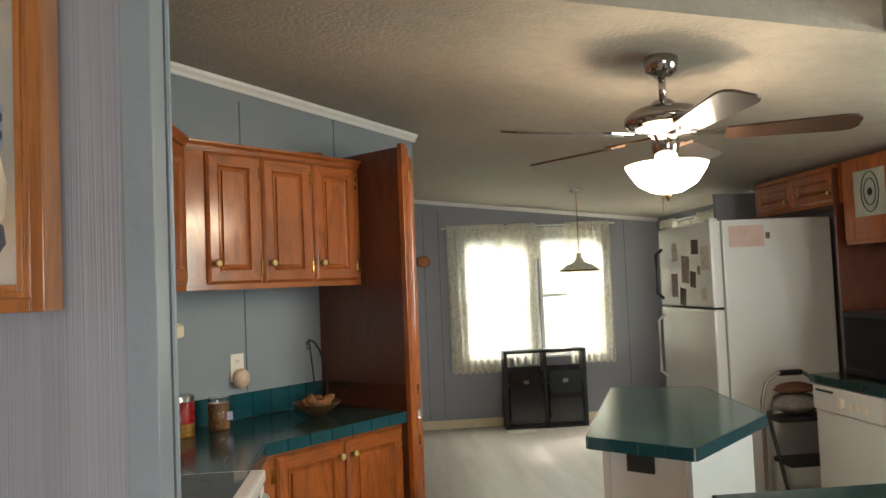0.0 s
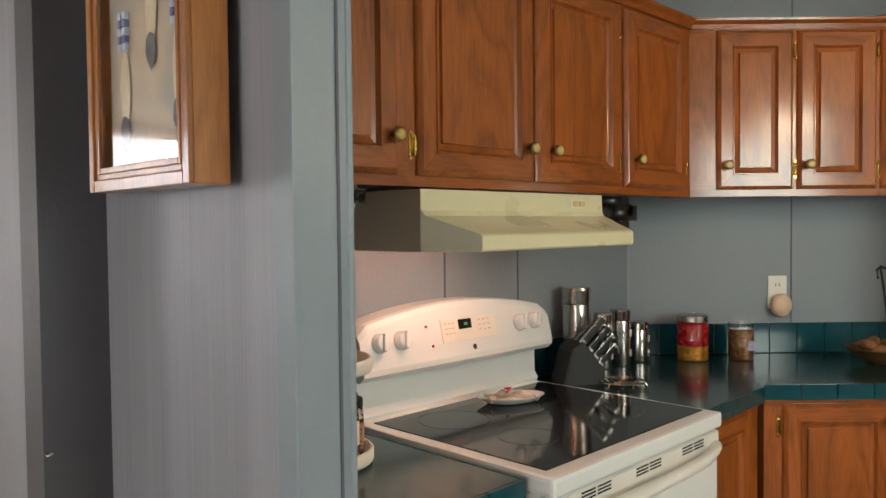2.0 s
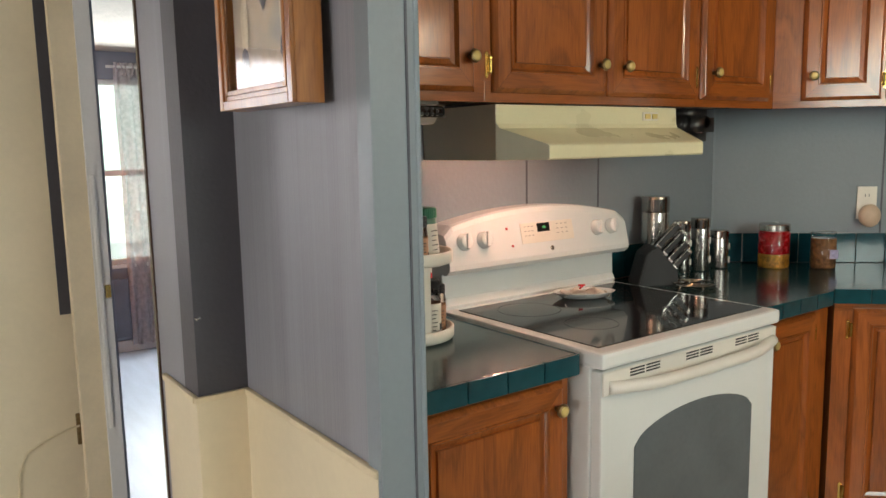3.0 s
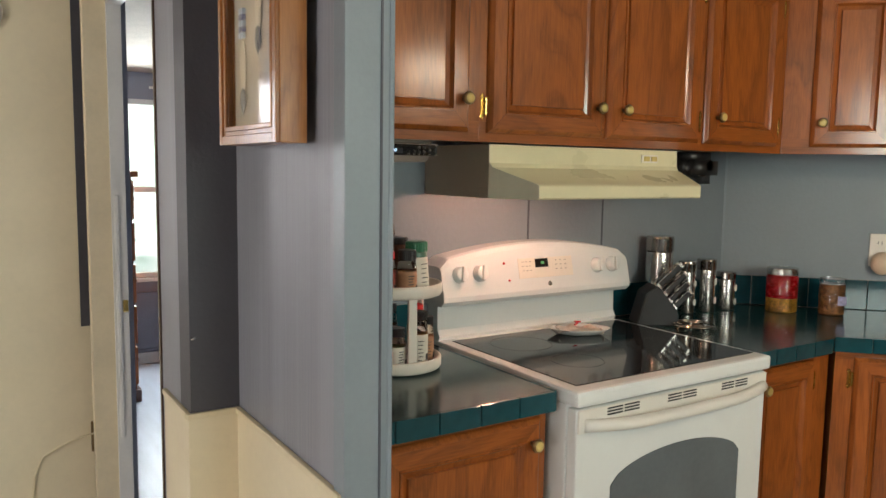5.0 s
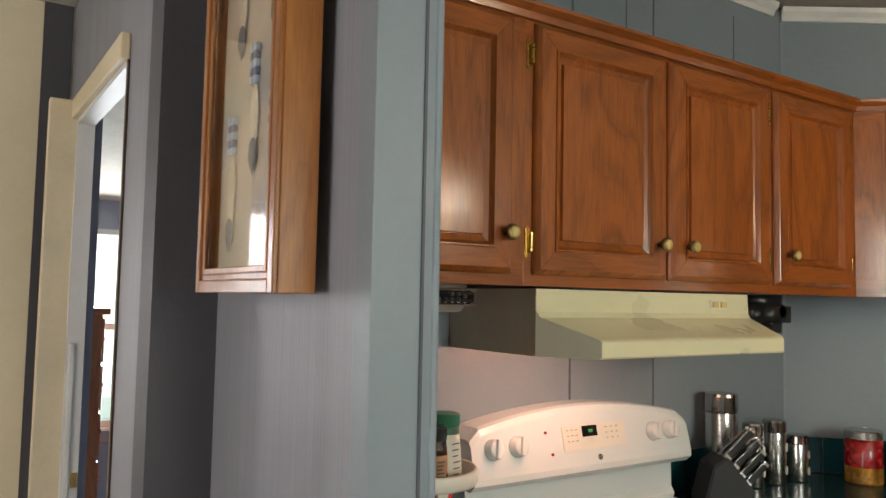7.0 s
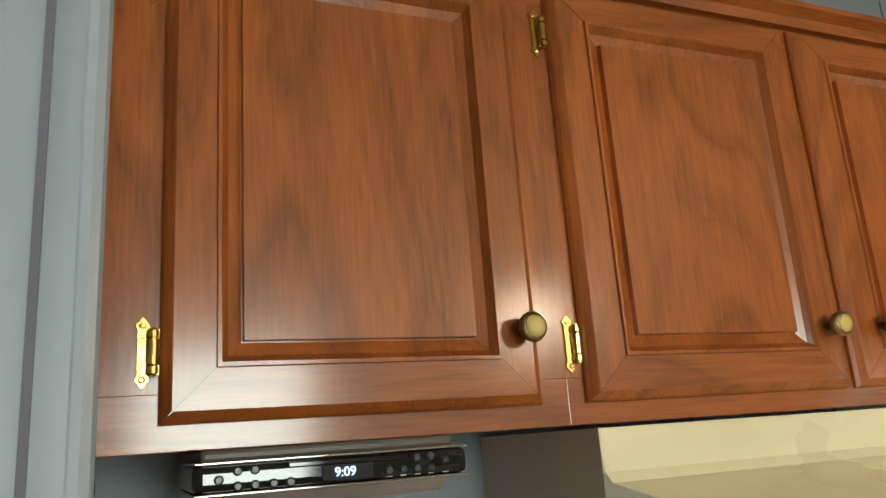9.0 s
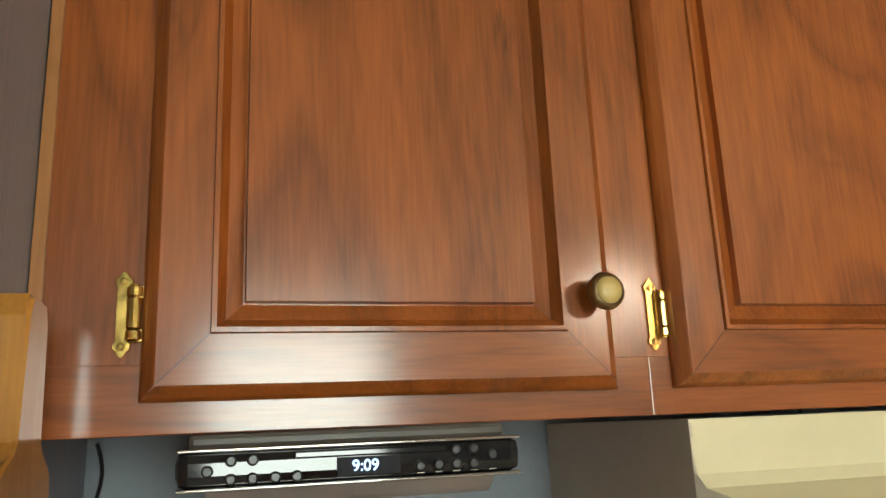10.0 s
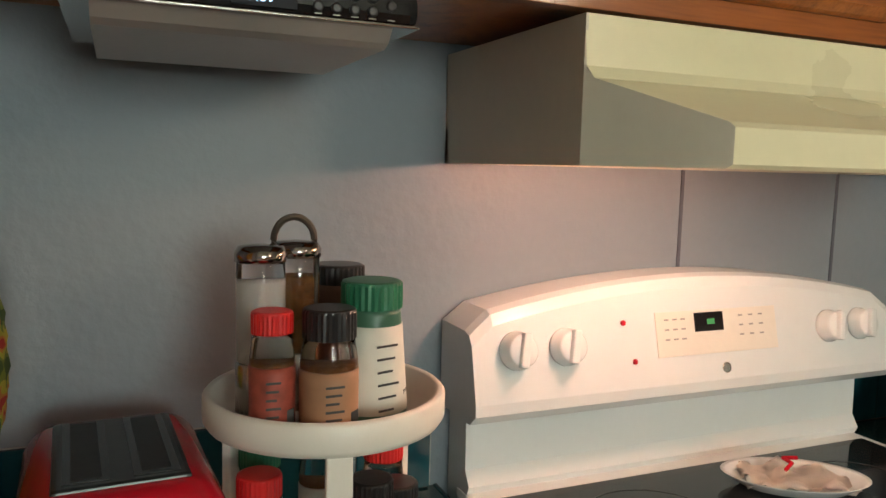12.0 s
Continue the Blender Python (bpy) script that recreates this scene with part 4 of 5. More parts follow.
def mitt():
    m = thing("oven_mitt", HOME, "quilted fruit-print oven mitt with red binding", "oven mitt")

    def pad(rows, back, ripple):
        """A hanging padded leaf: rows of height, half width along the wall and thickness off it."""
        bm = bmesh.new()
        n, loops = 18, []
        for z, w, t in rows:
            loop = []
            for i in range(n + 1):
                u = -1 + 2 * i / n
                puff = (1 - abs(u) ** 3) * (1 + ripple * math.cos(u * 14) * math.cos(z * 120))
                loop.append((-.155 + w * u + .006 * math.sin(z * 40), back + .002 + t * puff))
            loops.append([bm.verts.new((x, y, z)) for y, x in loop] + [bm.verts.new((back, y, z)) for y, x in loop[::-1]])
        for p, q in zip(loops, loops[1:]):
            for i in range(len(p)):
                bm.faces.new((p[i], p[(i + 1) % len(p)], q[(i + 1) % len(p)], q[i]))
        bm.faces.new(loops[0]), bm.faces.new(loops[-1][::-1])
        return bm
    shape = [(1.325 - .270 * k / 20, .020 + .062 * min(1, k / 6) - .045 * max(0, (k - 14) / 6) ** 2, .005 + .029 * math.sin(math.pi * min(1, (k + .5) / 21)) ** .8) for k in range(21)]
    part("lining", pad([(z, w + .005, .008) for z, w, t in shape], -.553, 0), CLOTHRED, m, "red cloth lining and binding", True)
    part("quilting", pad([(z - .002, w, t) for z, w, t in shape], -.541, .10), CLOTH, m, "yellow and green fruit-print quilting", True)
    part("loop", tube([(-.545, -.150, 1.323), (-.549, -.146, 1.345), (-.553, -.142, 1.358), (-.549, -.138, 1.345), (-.545, -.134, 1.323)], .003), CLOTHRED, m)


mitt()


# ---- things on the counters ----
def toaster():
    t = thing("toaster", pose(-.408, -.215, .926, 0, 0, 3), "glossy red two-slot toaster with black top", "toaster")
    bm = box(-.085, .085, -.125, .125, .01, .180)
    bmesh.ops.bevel(bm, geom=bm.edges[:], offset=.035, segments=5, affect="EDGES", profile=.5)
    part("shell", bm, RED, t, "glossy red shell", True)
    part("top_plate", box(-.056, .056, -.09, .09, .172, .183, .005), BLACK, t, "black top plate")
    for sx in (-.028, .028):
        s = part("slot", box(sx - .019, sx + .019, -.08, .08, .182, .1845), BLACKGLASS, t, "bread slot")
        part("slot_gap", box(sx - .012, sx + .012, -.075, .075, .1843, .1852), BLACKMATT, s)
    part("base", box(-.075, .075, -.11, .11, 0, .012, .003), BLACK, t)
    part("lever", box(-.012, .012, -.145, -.125, .11, .125, .003), BLACK, t)


toaster()


def can_opener():
    c = thing("electric_can_opener", pose(-.530, -.375, .926), "white upright electric can opener", "can opener")
    bm = box(-.022, .034, -.045, .045, 0, .225)
    bmesh.ops.bevel(bm, geom=bm.edges[:], offset=.014, segments=4, affect="EDGES")
    part("housing", bm, PLASTIC, c, "", True)
    part("label_plate", box(.0, .018, -.0465, -.044, .195, .208, .001), surface("grey_badge", (.25, .23, .20), .5), c)


can_opener()
herb = thing("herb_bunch", pose(-.455, -.34, .926), "small dark green tin with sprigs", "herbs")
part("tin", lathe(((.03, 0), (.032, .11), (.030, .115)), 20), GREENSPICE, herb, "", True)
bm = bmesh.new()
random.seed(4)
for i in range(60):
    a, r_, z = random.uniform(0, 6.3), random.uniform(0, .04), random.uniform(.11, .17)
    turn_m = pose(r_ * math.cos(a), r_ * math.sin(a), z, random.uniform(0, 180), random.uniform(0, 180))
    vs = [bm.verts.new(turn_m @ Vector(v)) for v in ((-.006, 0, 0), (0, -.003, 0), (.006, 0, 0), (0, .003, .002))]
    bm.faces.new(vs)
sprigs = part("sprigs", bm, surface("dry_leaf", (.09, .11, .05), .8, var=.3), herb)
sprigs["kind"] = "stuff"


def shaker(x, y, z, r, h, lid, label, lidmat, body=None, labelmat=None, mark=True, fill=None, taper=.9):
    """A spice jar: glass, filling, ribbed lid and a wrapped label with printed blocks."""
    j = thing("spice_jar", pose(x, y, z, 0, 0, random.uniform(-20, 20)), label, "spice jar", "spice jars on the carousel")
    hb = h - lid
    at = lambda u: r * (1 + (taper - 1) * max(0, (u - .05)) / .95) if taper < .85 else r * (1 if u < .78 else 1 - (u - .78) * .55)
    part("jar", lathe([(r * .9, 0), (r, .003)] + [(at(u), hb * u) for u in (.1, .4, .7, .78, .84, .9, .95, 1)], 28), body or GLASS, j, "", True)
    if body is None:
        part("filling", lathe(((r * .88, .003), (r * .9, .006), (r * .9, hb * .72), (r * .5, hb * .74)), 20), fill or SPICE, j, "ground spice", True)
    top = at(1) * 1.06
    ribbed = bmesh.new()
    rows = []
    for z1, k in ((hb, 1), (hb + lid * .86, 1), (h - .001, .95), (h, .85)):
        rows.append([ribbed.verts.new((top * k * (1 - (.035 if i % 2 and k == 1 else 0)) * math.cos(math.pi * i / 30), top * k * (1 - (.035 if i % 2 and k == 1 else 0)) * math.sin(math.pi * i / 30), z1)) for i in range(60)])
    for a, b in zip(rows, rows[1:]):
        for i in range(60):
            ribbed.faces.new((a[i], a[(i + 1) % 60], b[(i + 1) % 60], b[i]))
    ribbed.faces.new(rows[0][::-1]), ribbed.faces.new(rows[-1])
    part("lid", ribbed, lidmat, j, "ribbed plastic lid")
    if labelmat:
        lo, hi = (.10, .86) if taper < .85 else (.12, .70)
        part("label", lathe([(at(lo) + .0002, hb * lo)] + [(at(lo + (hi - lo) * i / 4) + .0006, hb * (lo + (hi - lo) * i / 4)) for i in range(5)] + [(at(hi) + .0002, hb * hi)], 28), labelmat, j, "printed paper label", True)
        if mark:
            dark = at(.4) + .0008
            for k in range(6):
                u = lo + .05 + (hi - lo - .1) * k / 6
                part("print_bar", turn(box(-r * .42, r * (.05 + .09 * (k % 3)), -.0005, .0005, -.0010, .0010), pose(0, -at(u) - .0008, hb * u)), INK, j)
            for k in range(9):
                part("barcode_bar", turn(box(-.0005 - .0003 * (k % 2), .0005, -.0005, .0005, 0, hb * .13), pose(dark * math.sin(.55 + k * .05), -dark * math.cos(.55 + k * .05) - .0004, hb * (lo + .05))), INK, j)
    return j


def carousel():
    c = thing("spice_carousel", pose(-.215, -.245, .926), "white two-tier plastic spice carousel", "spice rack")
    R = .115
    for z, n in ((0, "lower_tray"), (.198, "upper_tray")):
        part(n, lathe(((R * .9, z), (R, z + .004), (R + .004, z + .010), (R + .004, z + .032), (R, z + .036), (R - .005, z + .034), (R - .007, z + .012), (.01, z + .010)), 44), PLASTIC, c, "", True)
    for a in (25, 145, 262):
        x, y = (R - .012) * math.cos(radians(a)), (R - .012) * math.sin(radians(a))
        part("post", turn(box(-.012, .012, -.005, .005, .01, .200, .002), pose(x, y, 0, 0, 0, a + 90)), PLASTIC, c)


carousel()
random.seed(11)
UP, LOW = 1.135, .938
shaker(-.280, -.305, UP, .020, .115, .020, "slim glass spice jar with red lid and red label", REDLID, labelmat=surface("red_printed_label", (.30, .06, .04), .5, var=.5, scale=60))
shaker(-.232, -.320, UP, .026, .118, .027, "spice jar with black lid and orange label", BLACK, labelmat=ORANGELABEL)
shaker(-.180, -.280, UP, .036, .135, .026, "large tapered shaker with green lid and pale label", GREENLID, body=surface("pale_green_shaker", (.05, .14, .09), .35, var=.2), labelmat=PAPER, taper=.78)
shaker(-.190, -.195, UP, .030, .140, .020, "dark pepper tin with black lid", BLACK, body=surface("dark_tin", (.16, .08, .05), .4), labelmat=None)
for dx, dy, fill in ((-.066, .002, SALT), (-.025, .035, SPICE)):
    g = thing("salt_grinder", pose(-.215 + dx, -.255 + dy, UP), "tall acrylic grinder with steel cap", "grinder", "salt and pepper grinders")
    part("base", lathe(((.024, 0), (.024, .055), (.021, .058)), 24), STEEL, g, "", True)
    part("barrel", lathe(((.023, .058), (.023, .150), (.022, .152)), 24), GLASS, g, "", True)
    part("filling", lathe(((.020, .06), (.020, .132), (.010, .134)), 20), fill, g, "", True)
    part("cap", lathe(((.0245, .152), (.0245, .160), (.021, .166), (.006, .168)), 24), CHROME, g, "", True)
st = thing("grinder_stand", pose(-.245, -.232, UP), "dark steel carrying loop between the grinders", "stand")
part("loop", tube([(-.020, .0, .0), (-.020, 0, .165)] + [(-.020 * math.cos(radians(a)), 0, .170 + .022 * math.sin(radians(a))) for a in range(0, 181, 15)] + [(.020, 0, .165), (.020, 0, 0)], .0035), surface("dark_steel", (.16, .14, .12), .3, .9), st)
for a, lm, lab in ((200, REDLID, "low spice jar with red lid"), (240, BLACK, "low spice jar with black lid"), (290, BLACK, "low spice jar with black lid"), (325, BLACK, "low spice jar with black lid and paper label"), (20, REDLID, "low spice jar with red lid"), (80, BLACK, "low spice jar with black lid"), (140, GREENLID, "low spice jar with green lid")):
    shaker(-.215 + .075 * math.cos(radians(a)), -.245 + .075 * math.sin(radians(a)), LOW, .023, .11 + .02 * (a % 3), .022, lab, lm, labelmat=(PAPER, ORANGELABEL)[a % 2], fill=(SPICE, GREENSPICE)[a % 3 == 0])


def plate():
    p = thing("spoon_rest", pose(.475, -.215, .9372, 0, 0, -28), "white ceramic spoon rest with crumpled napkin", "spoon rest")
    bm = lathe(((.045, 0), (.060, .004), (.078, .018), (.082, .021), (.076, .019), (.055, .007), (.01, .005)), 32)
    part("dish", turn(bm, Matrix.Diagonal((1.25, .75, 1, 1))), ENAMEL, p, "", True)
    nb = bmesh.new()
    n = 14
    g = [[nb.verts.new((-.075 + .15 * i / n, -.042 + .084 * j / n, .016 + .016 * noise.noise((i * .4, j * .4, 2)) + .004 * math.sin(i * 1.3))) for j in range(n + 1)] for i in range(n + 1)]
    for i in range(n):
        for j in range(n):
            nb.faces.new((g[i][j], g[i + 1][j], g[i + 1][j + 1], g[i][j + 1]))
    bmesh.ops.solidify(nb, geom=nb.faces[:], thickness=.002)
    part("napkin", nb, surface("white_tissue", (.80, .74, .68), .9, var=.05), p, "crumpled white paper napkin", True)
    part("ribbon", tube([(-.02, -.02, .034), (-.005, 0, .036), (-.01, .02, .036), (.012, .028, .034)], .003), RED, p, "red band")


plate()


def knife_block():
    k = thing("knife_block", pose(.880, -.165, .926, 0, 0, -30), "black slanted knife block full of steel-handled knives", "knife block")
    bm = bmesh.new()
    pts = [(-.075, 0), (.070, 0), (.070, .048), (-.005, .140), (-.045, .112)]
    lo = [bm.verts.new((x, -.055, z)) for x, z in pts]
    hi = [bm.verts.new((x, .055, z)) for x, z in pts]
    bm.faces.new(lo), bm.faces.new(hi[::-1])
    for i in range(5):
        bm.faces.new((lo[i], lo[(i + 1) % 5], hi[(i + 1) % 5], hi[i]))
    bmesh.ops.bevel(bm, geom=bm.edges[:], offset=.004, segments=2, affect="EDGES")
    part("block", bm, BLACKMATT, k)
    lean = 42
    for row, (bx, bz, ln) in enumerate(((.002, .128, .118), (.020, .106, .108), (.040, .082, .096), (.058, .060, .082))):
        for j in range(3 if row else 2):
            y = -.036 + j * .034 + (.017 if row == 0 else 0)
            m = pose(bx, y, bz, 0, 90 - lean + 3 * (j - 1), 0)
            h = part("knife_handle", turn(box(-.0095, .0095, -.0075, .0075, -.004, ln, .004), m), BLACK, k)
            part("bolster", turn(box(-.0100, .0100, -.0080, .0080, .0, ln * .12, .002), m), STEEL, h, "steel bolster")
            part("spine", turn(box(-.0108, -.0085, -.0060, .0060, ln * .10, ln + .002, .001), m), STEEL, h, "steel handle spine")
            part("cap", turn(box(-.0100, .0100, -.0080, .0080, ln - .008, ln + .004, .003), m), STEEL, h, "steel end cap")


knife_block()


def canister(x, y, r, h, label, dots=True):
    c = thing("canister", pose(x, y, .926), label, "canister", "steel canisters")
    part("body", lathe(((r * .97, 0), (r, .003), (r, h * .80), (r * .985, h * .81)), 32), STEEL, c, "", True)
    part("lid", lathe(((r * 1.03, h * .82), (r * 1.03, h * .97), (r * .98, h), (.004, h + .001)), 32), CHROME, c, "polished steel lid", False)
    if dots:
        for i in range(2):
            part("window_dot", turn(lathe(((r * .36, 0), (r * .36, .003), (r * .3, .004)), 18), pose(r * .50, -r * .86, h * (.22 + .36 * i), 90, 0, 30)), PLASTIC, c, "round window")


canister(1.0, -.075, .050, .30, "tall brushed steel canister behind the knife block", False)
canister(1.135, -.095, .032, .20, "slim brushed steel canister with round windows")
canister(1.235, -.105, .036, .205, "brushed steel canister with round windows")
canister(1.345, -.115, .036, .150, "short brushed steel canister with round windows")


def jar(at, r, h, label, fills, lidmat):
    j = thing("storage_jar", DIAG @ pose(at[0], at[1], .926), label, "jar", "glass storage jars")
    g = part("glass", lathe(((r * .95, 0), (r, .005), (r, h * .80), (r * .93, h * .83)), 32), GLASS, j, "", True)
    z = .004
    for f, mat in fills:
        part("contents", lathe(((r * .93, z), (r * .94, z + .002), (r * .94, h * f), (r * .9, h * f + .002)), 28), mat, j, "", True)
        z = h * f + .003
    part("lid", lathe(((r * .97, h * .84), (r, h * .85), (r, h * .98), (r * .95, h)), 32), lidmat, j, "polished metal lid", False)
    return j


jar((.212, -.135), .058, .172, "glass jar of red and yellow candy with steel lid", ((.30, YELLOWJAR), (.80, REDJAR)), STEEL)
nj = jar((.392, -.145), .046, .140, "small glass jar of mixed nuts", ((.80, NUTS),), GLASS)
part("label", box(.010, .040, -.047, -.0445, .04, .075), surface("violet_label", (.35, .33, .50), .5, var=.4, scale=90), nj, "small violet paper label")


def bowl():
    b = thing("fruit_bowl", DIAG @ pose(.855, -.26, .926), "bronze bowl with dried pods on the counter", "bowl")
    part("bowl", lathe(((.035, 0), (.040, .006), (.085, .030), (.115, .055), (.118, .060), (.110, .056), (.070, .026), (.01, .014)), 36), WICKER, b, "", True)
    random.seed(5)
    for i in range(9):
        a = i * .7
        part("pod", turn(lathe(((.003, -.035), (.018, -.015), (.022, 0), (.016, .02), (.003, .035)), 10), pose(.055 * math.cos(a), .055 * math.sin(a), .055 + .008 * (i % 3), random.uniform(60, 110), 0, random.uniform(0, 180))), SPICE, b, "", True)


bowl()
bh = thing("banana_hanger", DIAG @ pose(.985, -.13, .926), "dark wire banana hanger on the counter", "hanger")
part("hook", tube([(.03, 0, .006), (.055, 0, .10), (.045, 0, .20), (.01, 0, .29), (-.025, 0, .335), (-.055, 0, .345), (-.07, 0, .33), (-.065, 0, .30)], .005), BLACKMATT, bh)
part("hook", tube([(-.03, .01, .006), (-.02, .01, .12), (-.035, .01, .25), (-.055, 0, .34)], .004), BLACKMATT, bh)
part("foot_ring", tube([(.06 * math.cos(i * .3927), .06 * math.sin(i * .3927), .005) for i in range(17)], .005), BLACKMATT, bh)
tv = thing("trivet", pose(.935, -.295, .926), "coiled chrome wire trivet on the counter", "trivet")
for r in (.018, .036, .054, .072):
    part("ring", tube([(r * math.cos(i * .2618), r * math.sin(i * .2618), .012) for i in range(25)], .0028), CHROME, tv)
for a in range(0, 360, 60):
    part("spoke", tube([(.016 * math.cos(radians(a)), .016 * math.sin(radians(a)), .009), (.074 * math.cos(radians(a)), .074 * math.sin(radians(a)), .009), (.078 * math.cos(radians(a)), .078 * math.sin(radians(a)), .001)], .0025), CHROME, tv)


def outlet():
    o = thing("outlet", DIAG @ pose(.592, -.001, 1.162), "white wall outlet with plug-in air freshener", "outlet")
    part("plate", box(-.037, .037, -.006, 0, -.06, .07, .002), PLASTIC, o)
    for sx in (-.007, .007):
        part("socket_slot", box(sx - .0012, sx + .0012, -.0068, -.006, .028, .040), INK, o)
    part("freshener", turn(lathe(((.030, 0), (.038, .010), (.040, .030), (.034, .044), (.01, .050)), 24), pose(.004, -.006, -.045, 90) @ Matrix.Diagonal((1, 1.15, 1, 1))), surface("peach_plastic", (.62, .46, .33), .35), o, "peach plug-in freshener", True)


outlet()
co = thing("under_cabinet_can_opener", pose(.93, -.25, 1.44), "black rounded under-cabinet can opener", "can opener")
bm = box(-.085, .090, -.07, .09, -.016, .092)
bmesh.ops.bevel(bm, geom=bm.edges[:], offset=.03, segments=4, affect="EDGES")
part("housing", bm, BLACK, co, "", True)
part("dial", turn(lathe(((.022, 0), (.022, .008), (.018, .010)), 20), pose(.02, -.06, .045, 90)), BLACKMATT, co)
part("cutter", box(-.03, .0, -.068, -.06, .01, .04, .002), STEEL, co)
# shadow-casting ornament on top of the slanting cabinets
orn = thing("ornament", DIAG @ pose(.93, -.16, 2.16), "small dark ornament on top of the cabinets", "ornament")
part("dish", lathe(((.03, 0), (.06, .02), (.09, .035), (.085, .036), (.02, .02)), 24), WICKER, orn, "", True)


# ---- island, peninsula and the far kitchen side ----
def island():
    s = thing("kitchen_island", HOME, "white kitchen island with green tiled top", "island")
    top = [(1.09, -1.882), (.79, -2.178), (1.312, -2.715), (2.16, -2.82), (2.31, -2.37)]
    c = Vector((sum(p[0] for p in top) / 5, sum(p[1] for p in top) / 5))
    part("top", prism(top, .862, .910), COUNTER, s, "dark green laminate top")
    for i, (a, b) in enumerate(zip(top, top[1:] + top[:1])):
        a, b = Vector((*a, 0)), Vector((*b, 0))
        L = (b - a).length
        n = max(2, round(L / .12))
        m = pose(a.x, a.y, 0, 0, 0, math.degrees(math.atan2((b - a).y, (b - a).x)))
        e = part("edge_band", box(0, L, -.004, 0, .864, .908), GROUT, s)
        e.matrix_world = m
        tiles(e, n, 0, L / n, -.002, .863, .911, .008)
    inner = [tuple(c + (Vector(p) - c) * .86) for p in top]
    part("cabinet", prism(inner, .08, .862), ENAMEL, s, "white painted base")
    part("plinth", prism([tuple(c + (Vector(p) - c) * .80) for p in top], 0, .08), BLACKMATT, s)
    a, b = Vector((*inner[0], 0)), Vector((*inner[1], 0))
    m = pose(a.x, a.y, 0, 0, 0, math.degrees(math.atan2((b - a).y, (b - a).x)))
    o = part("black_socket_box", box(.11, .22, -.014, -.001, .775, .850, .002), BLACK, s, "black socket plate")
    o.matrix_world = m
    for k in (.02, .33):
        t = part("corner_board", box(k - .015, k + .015, -.010, -.001, .08, .86, .002), WHITETRIM, s)
        t.matrix_world = m


island()
pen = thing("peninsula_counter", HOME, "cherry peninsula counter with green laminate top", "counter")
part("top", box(-.35, .235, -3.55, -1.985, .862, .910, .003), COUNTER, pen)
part("base", box(-.30, .20, -3.55, -2.02, .0, .862, .003), CAB, pen)


def fridge():
    f = thing("refrigerator", pose(2.93, -4.09, 0), "white top-freezer refrigerator covered with notes", "refrigerator")
    W, D, H, split = .90, .74, 1.86, 1.285
    part("cabinet", box(0, W, 0, D, .03, H, .008), ENAMEL, f)
    part("plinth", box(.03, W - .03, .05, D - .02, 0, .03), BLACKMATT, f)
    for z0, z1 in ((.10, split - .006), (split + .006, H)):
        d = part("door", box(.003, W - .003, D + .012, D + .085, z0, z1, .014), ENAMEL, f, "white refrigerator door")
        hz = (z1 - .52, z1 - .06) if z0 < 1 else (z0 + .05, z0 + .42)
        part("handle", tube([(W - .06, D + .085, hz[0]), (W - .06, D + .135, hz[0] + .04), (W - .06, D + .135, hz[1] - .04), (W - .06, D + .085, hz[1])], .012), BLACK if z0 > 1 else ENAMEL, d)
    part("gasket", box(.012, W - .012, D, D + .012, .11, H - .01), surface("grey_gasket", (.25, .24, .22), .7), f)
    part("hinge_cover", box(.02, .10, D + .02, D + .08, H, H + .015, .004), ENAMEL, f)
    greys = [surface("note_%s" % n, c, .7, var=.3, scale=40) for n, c in (("pale", (.55, .52, .48)), ("photo", (.16, .12, .12)), ("card", (.38, .30, .28)))]
    random.seed(9)
    for i, (nx, nz, w, h) in enumerate(((.10, 1.62, .12, .16), (.25, 1.70, .11, .10), (.42, 1.55, .13, .19), (.60, 1.68, .10, .13), (.30, 1.48, .09, .11), (.62, 1.44, .11, .17), (.14, 1.38, .08, .09), (.48, 1.36, .10, .12), (.20, 1.54, .05, .06))):
        part("note", turn(box(-w / 2, w / 2, 0, .0015, -h / 2, h / 2), pose(nx, D + .086, nz, 0, random.uniform(-8, 8))), greys[i % 3], f, "paper note")
    part("note", box(-.0015, 0, .46, .70, 1.68, 1.82), surface("pink_note", (.66, .50, .46), .7), f, "pink paper note")
    part("note", box(-.0015, 0, .42, .45, 1.73, 1.77), greys[1], f)


fridge()


def stool():
    s = thing("step_stool", pose(2.68, -3.62, 0), "grey folding step stool loaded with bags", "step stool")
    part("back_hoop", tube([(.02, -.19, 0), (.02, -.19, .72), (.02, -.16, .83), (.02, -.08, .885), (.02, .08, .885), (.02, .16, .83), (.02, .19, .72), (.02, .19, 0)], .013), surface("grey_tube", (.30, .29, .28), .35, .6), s)
    part("grip", tube([(.02, -.07, .885), (.02, .07, .885)], .019), BLACK, s, "black foam grip")
    for y in (-.17, .17):
        part("leg", tube([(.0, y, .66), (-.28, y, 0)], .012), BLACKMATT, s)
    for z, x0, x1 in ((.64, -.14, .02), (.40, -.24, -.04), (.18, -.30, -.10)):
        part("step", box(x0, x1, -.17, .17, z - .03, z, .006), BLACKMATT, s, "black ribbed step")


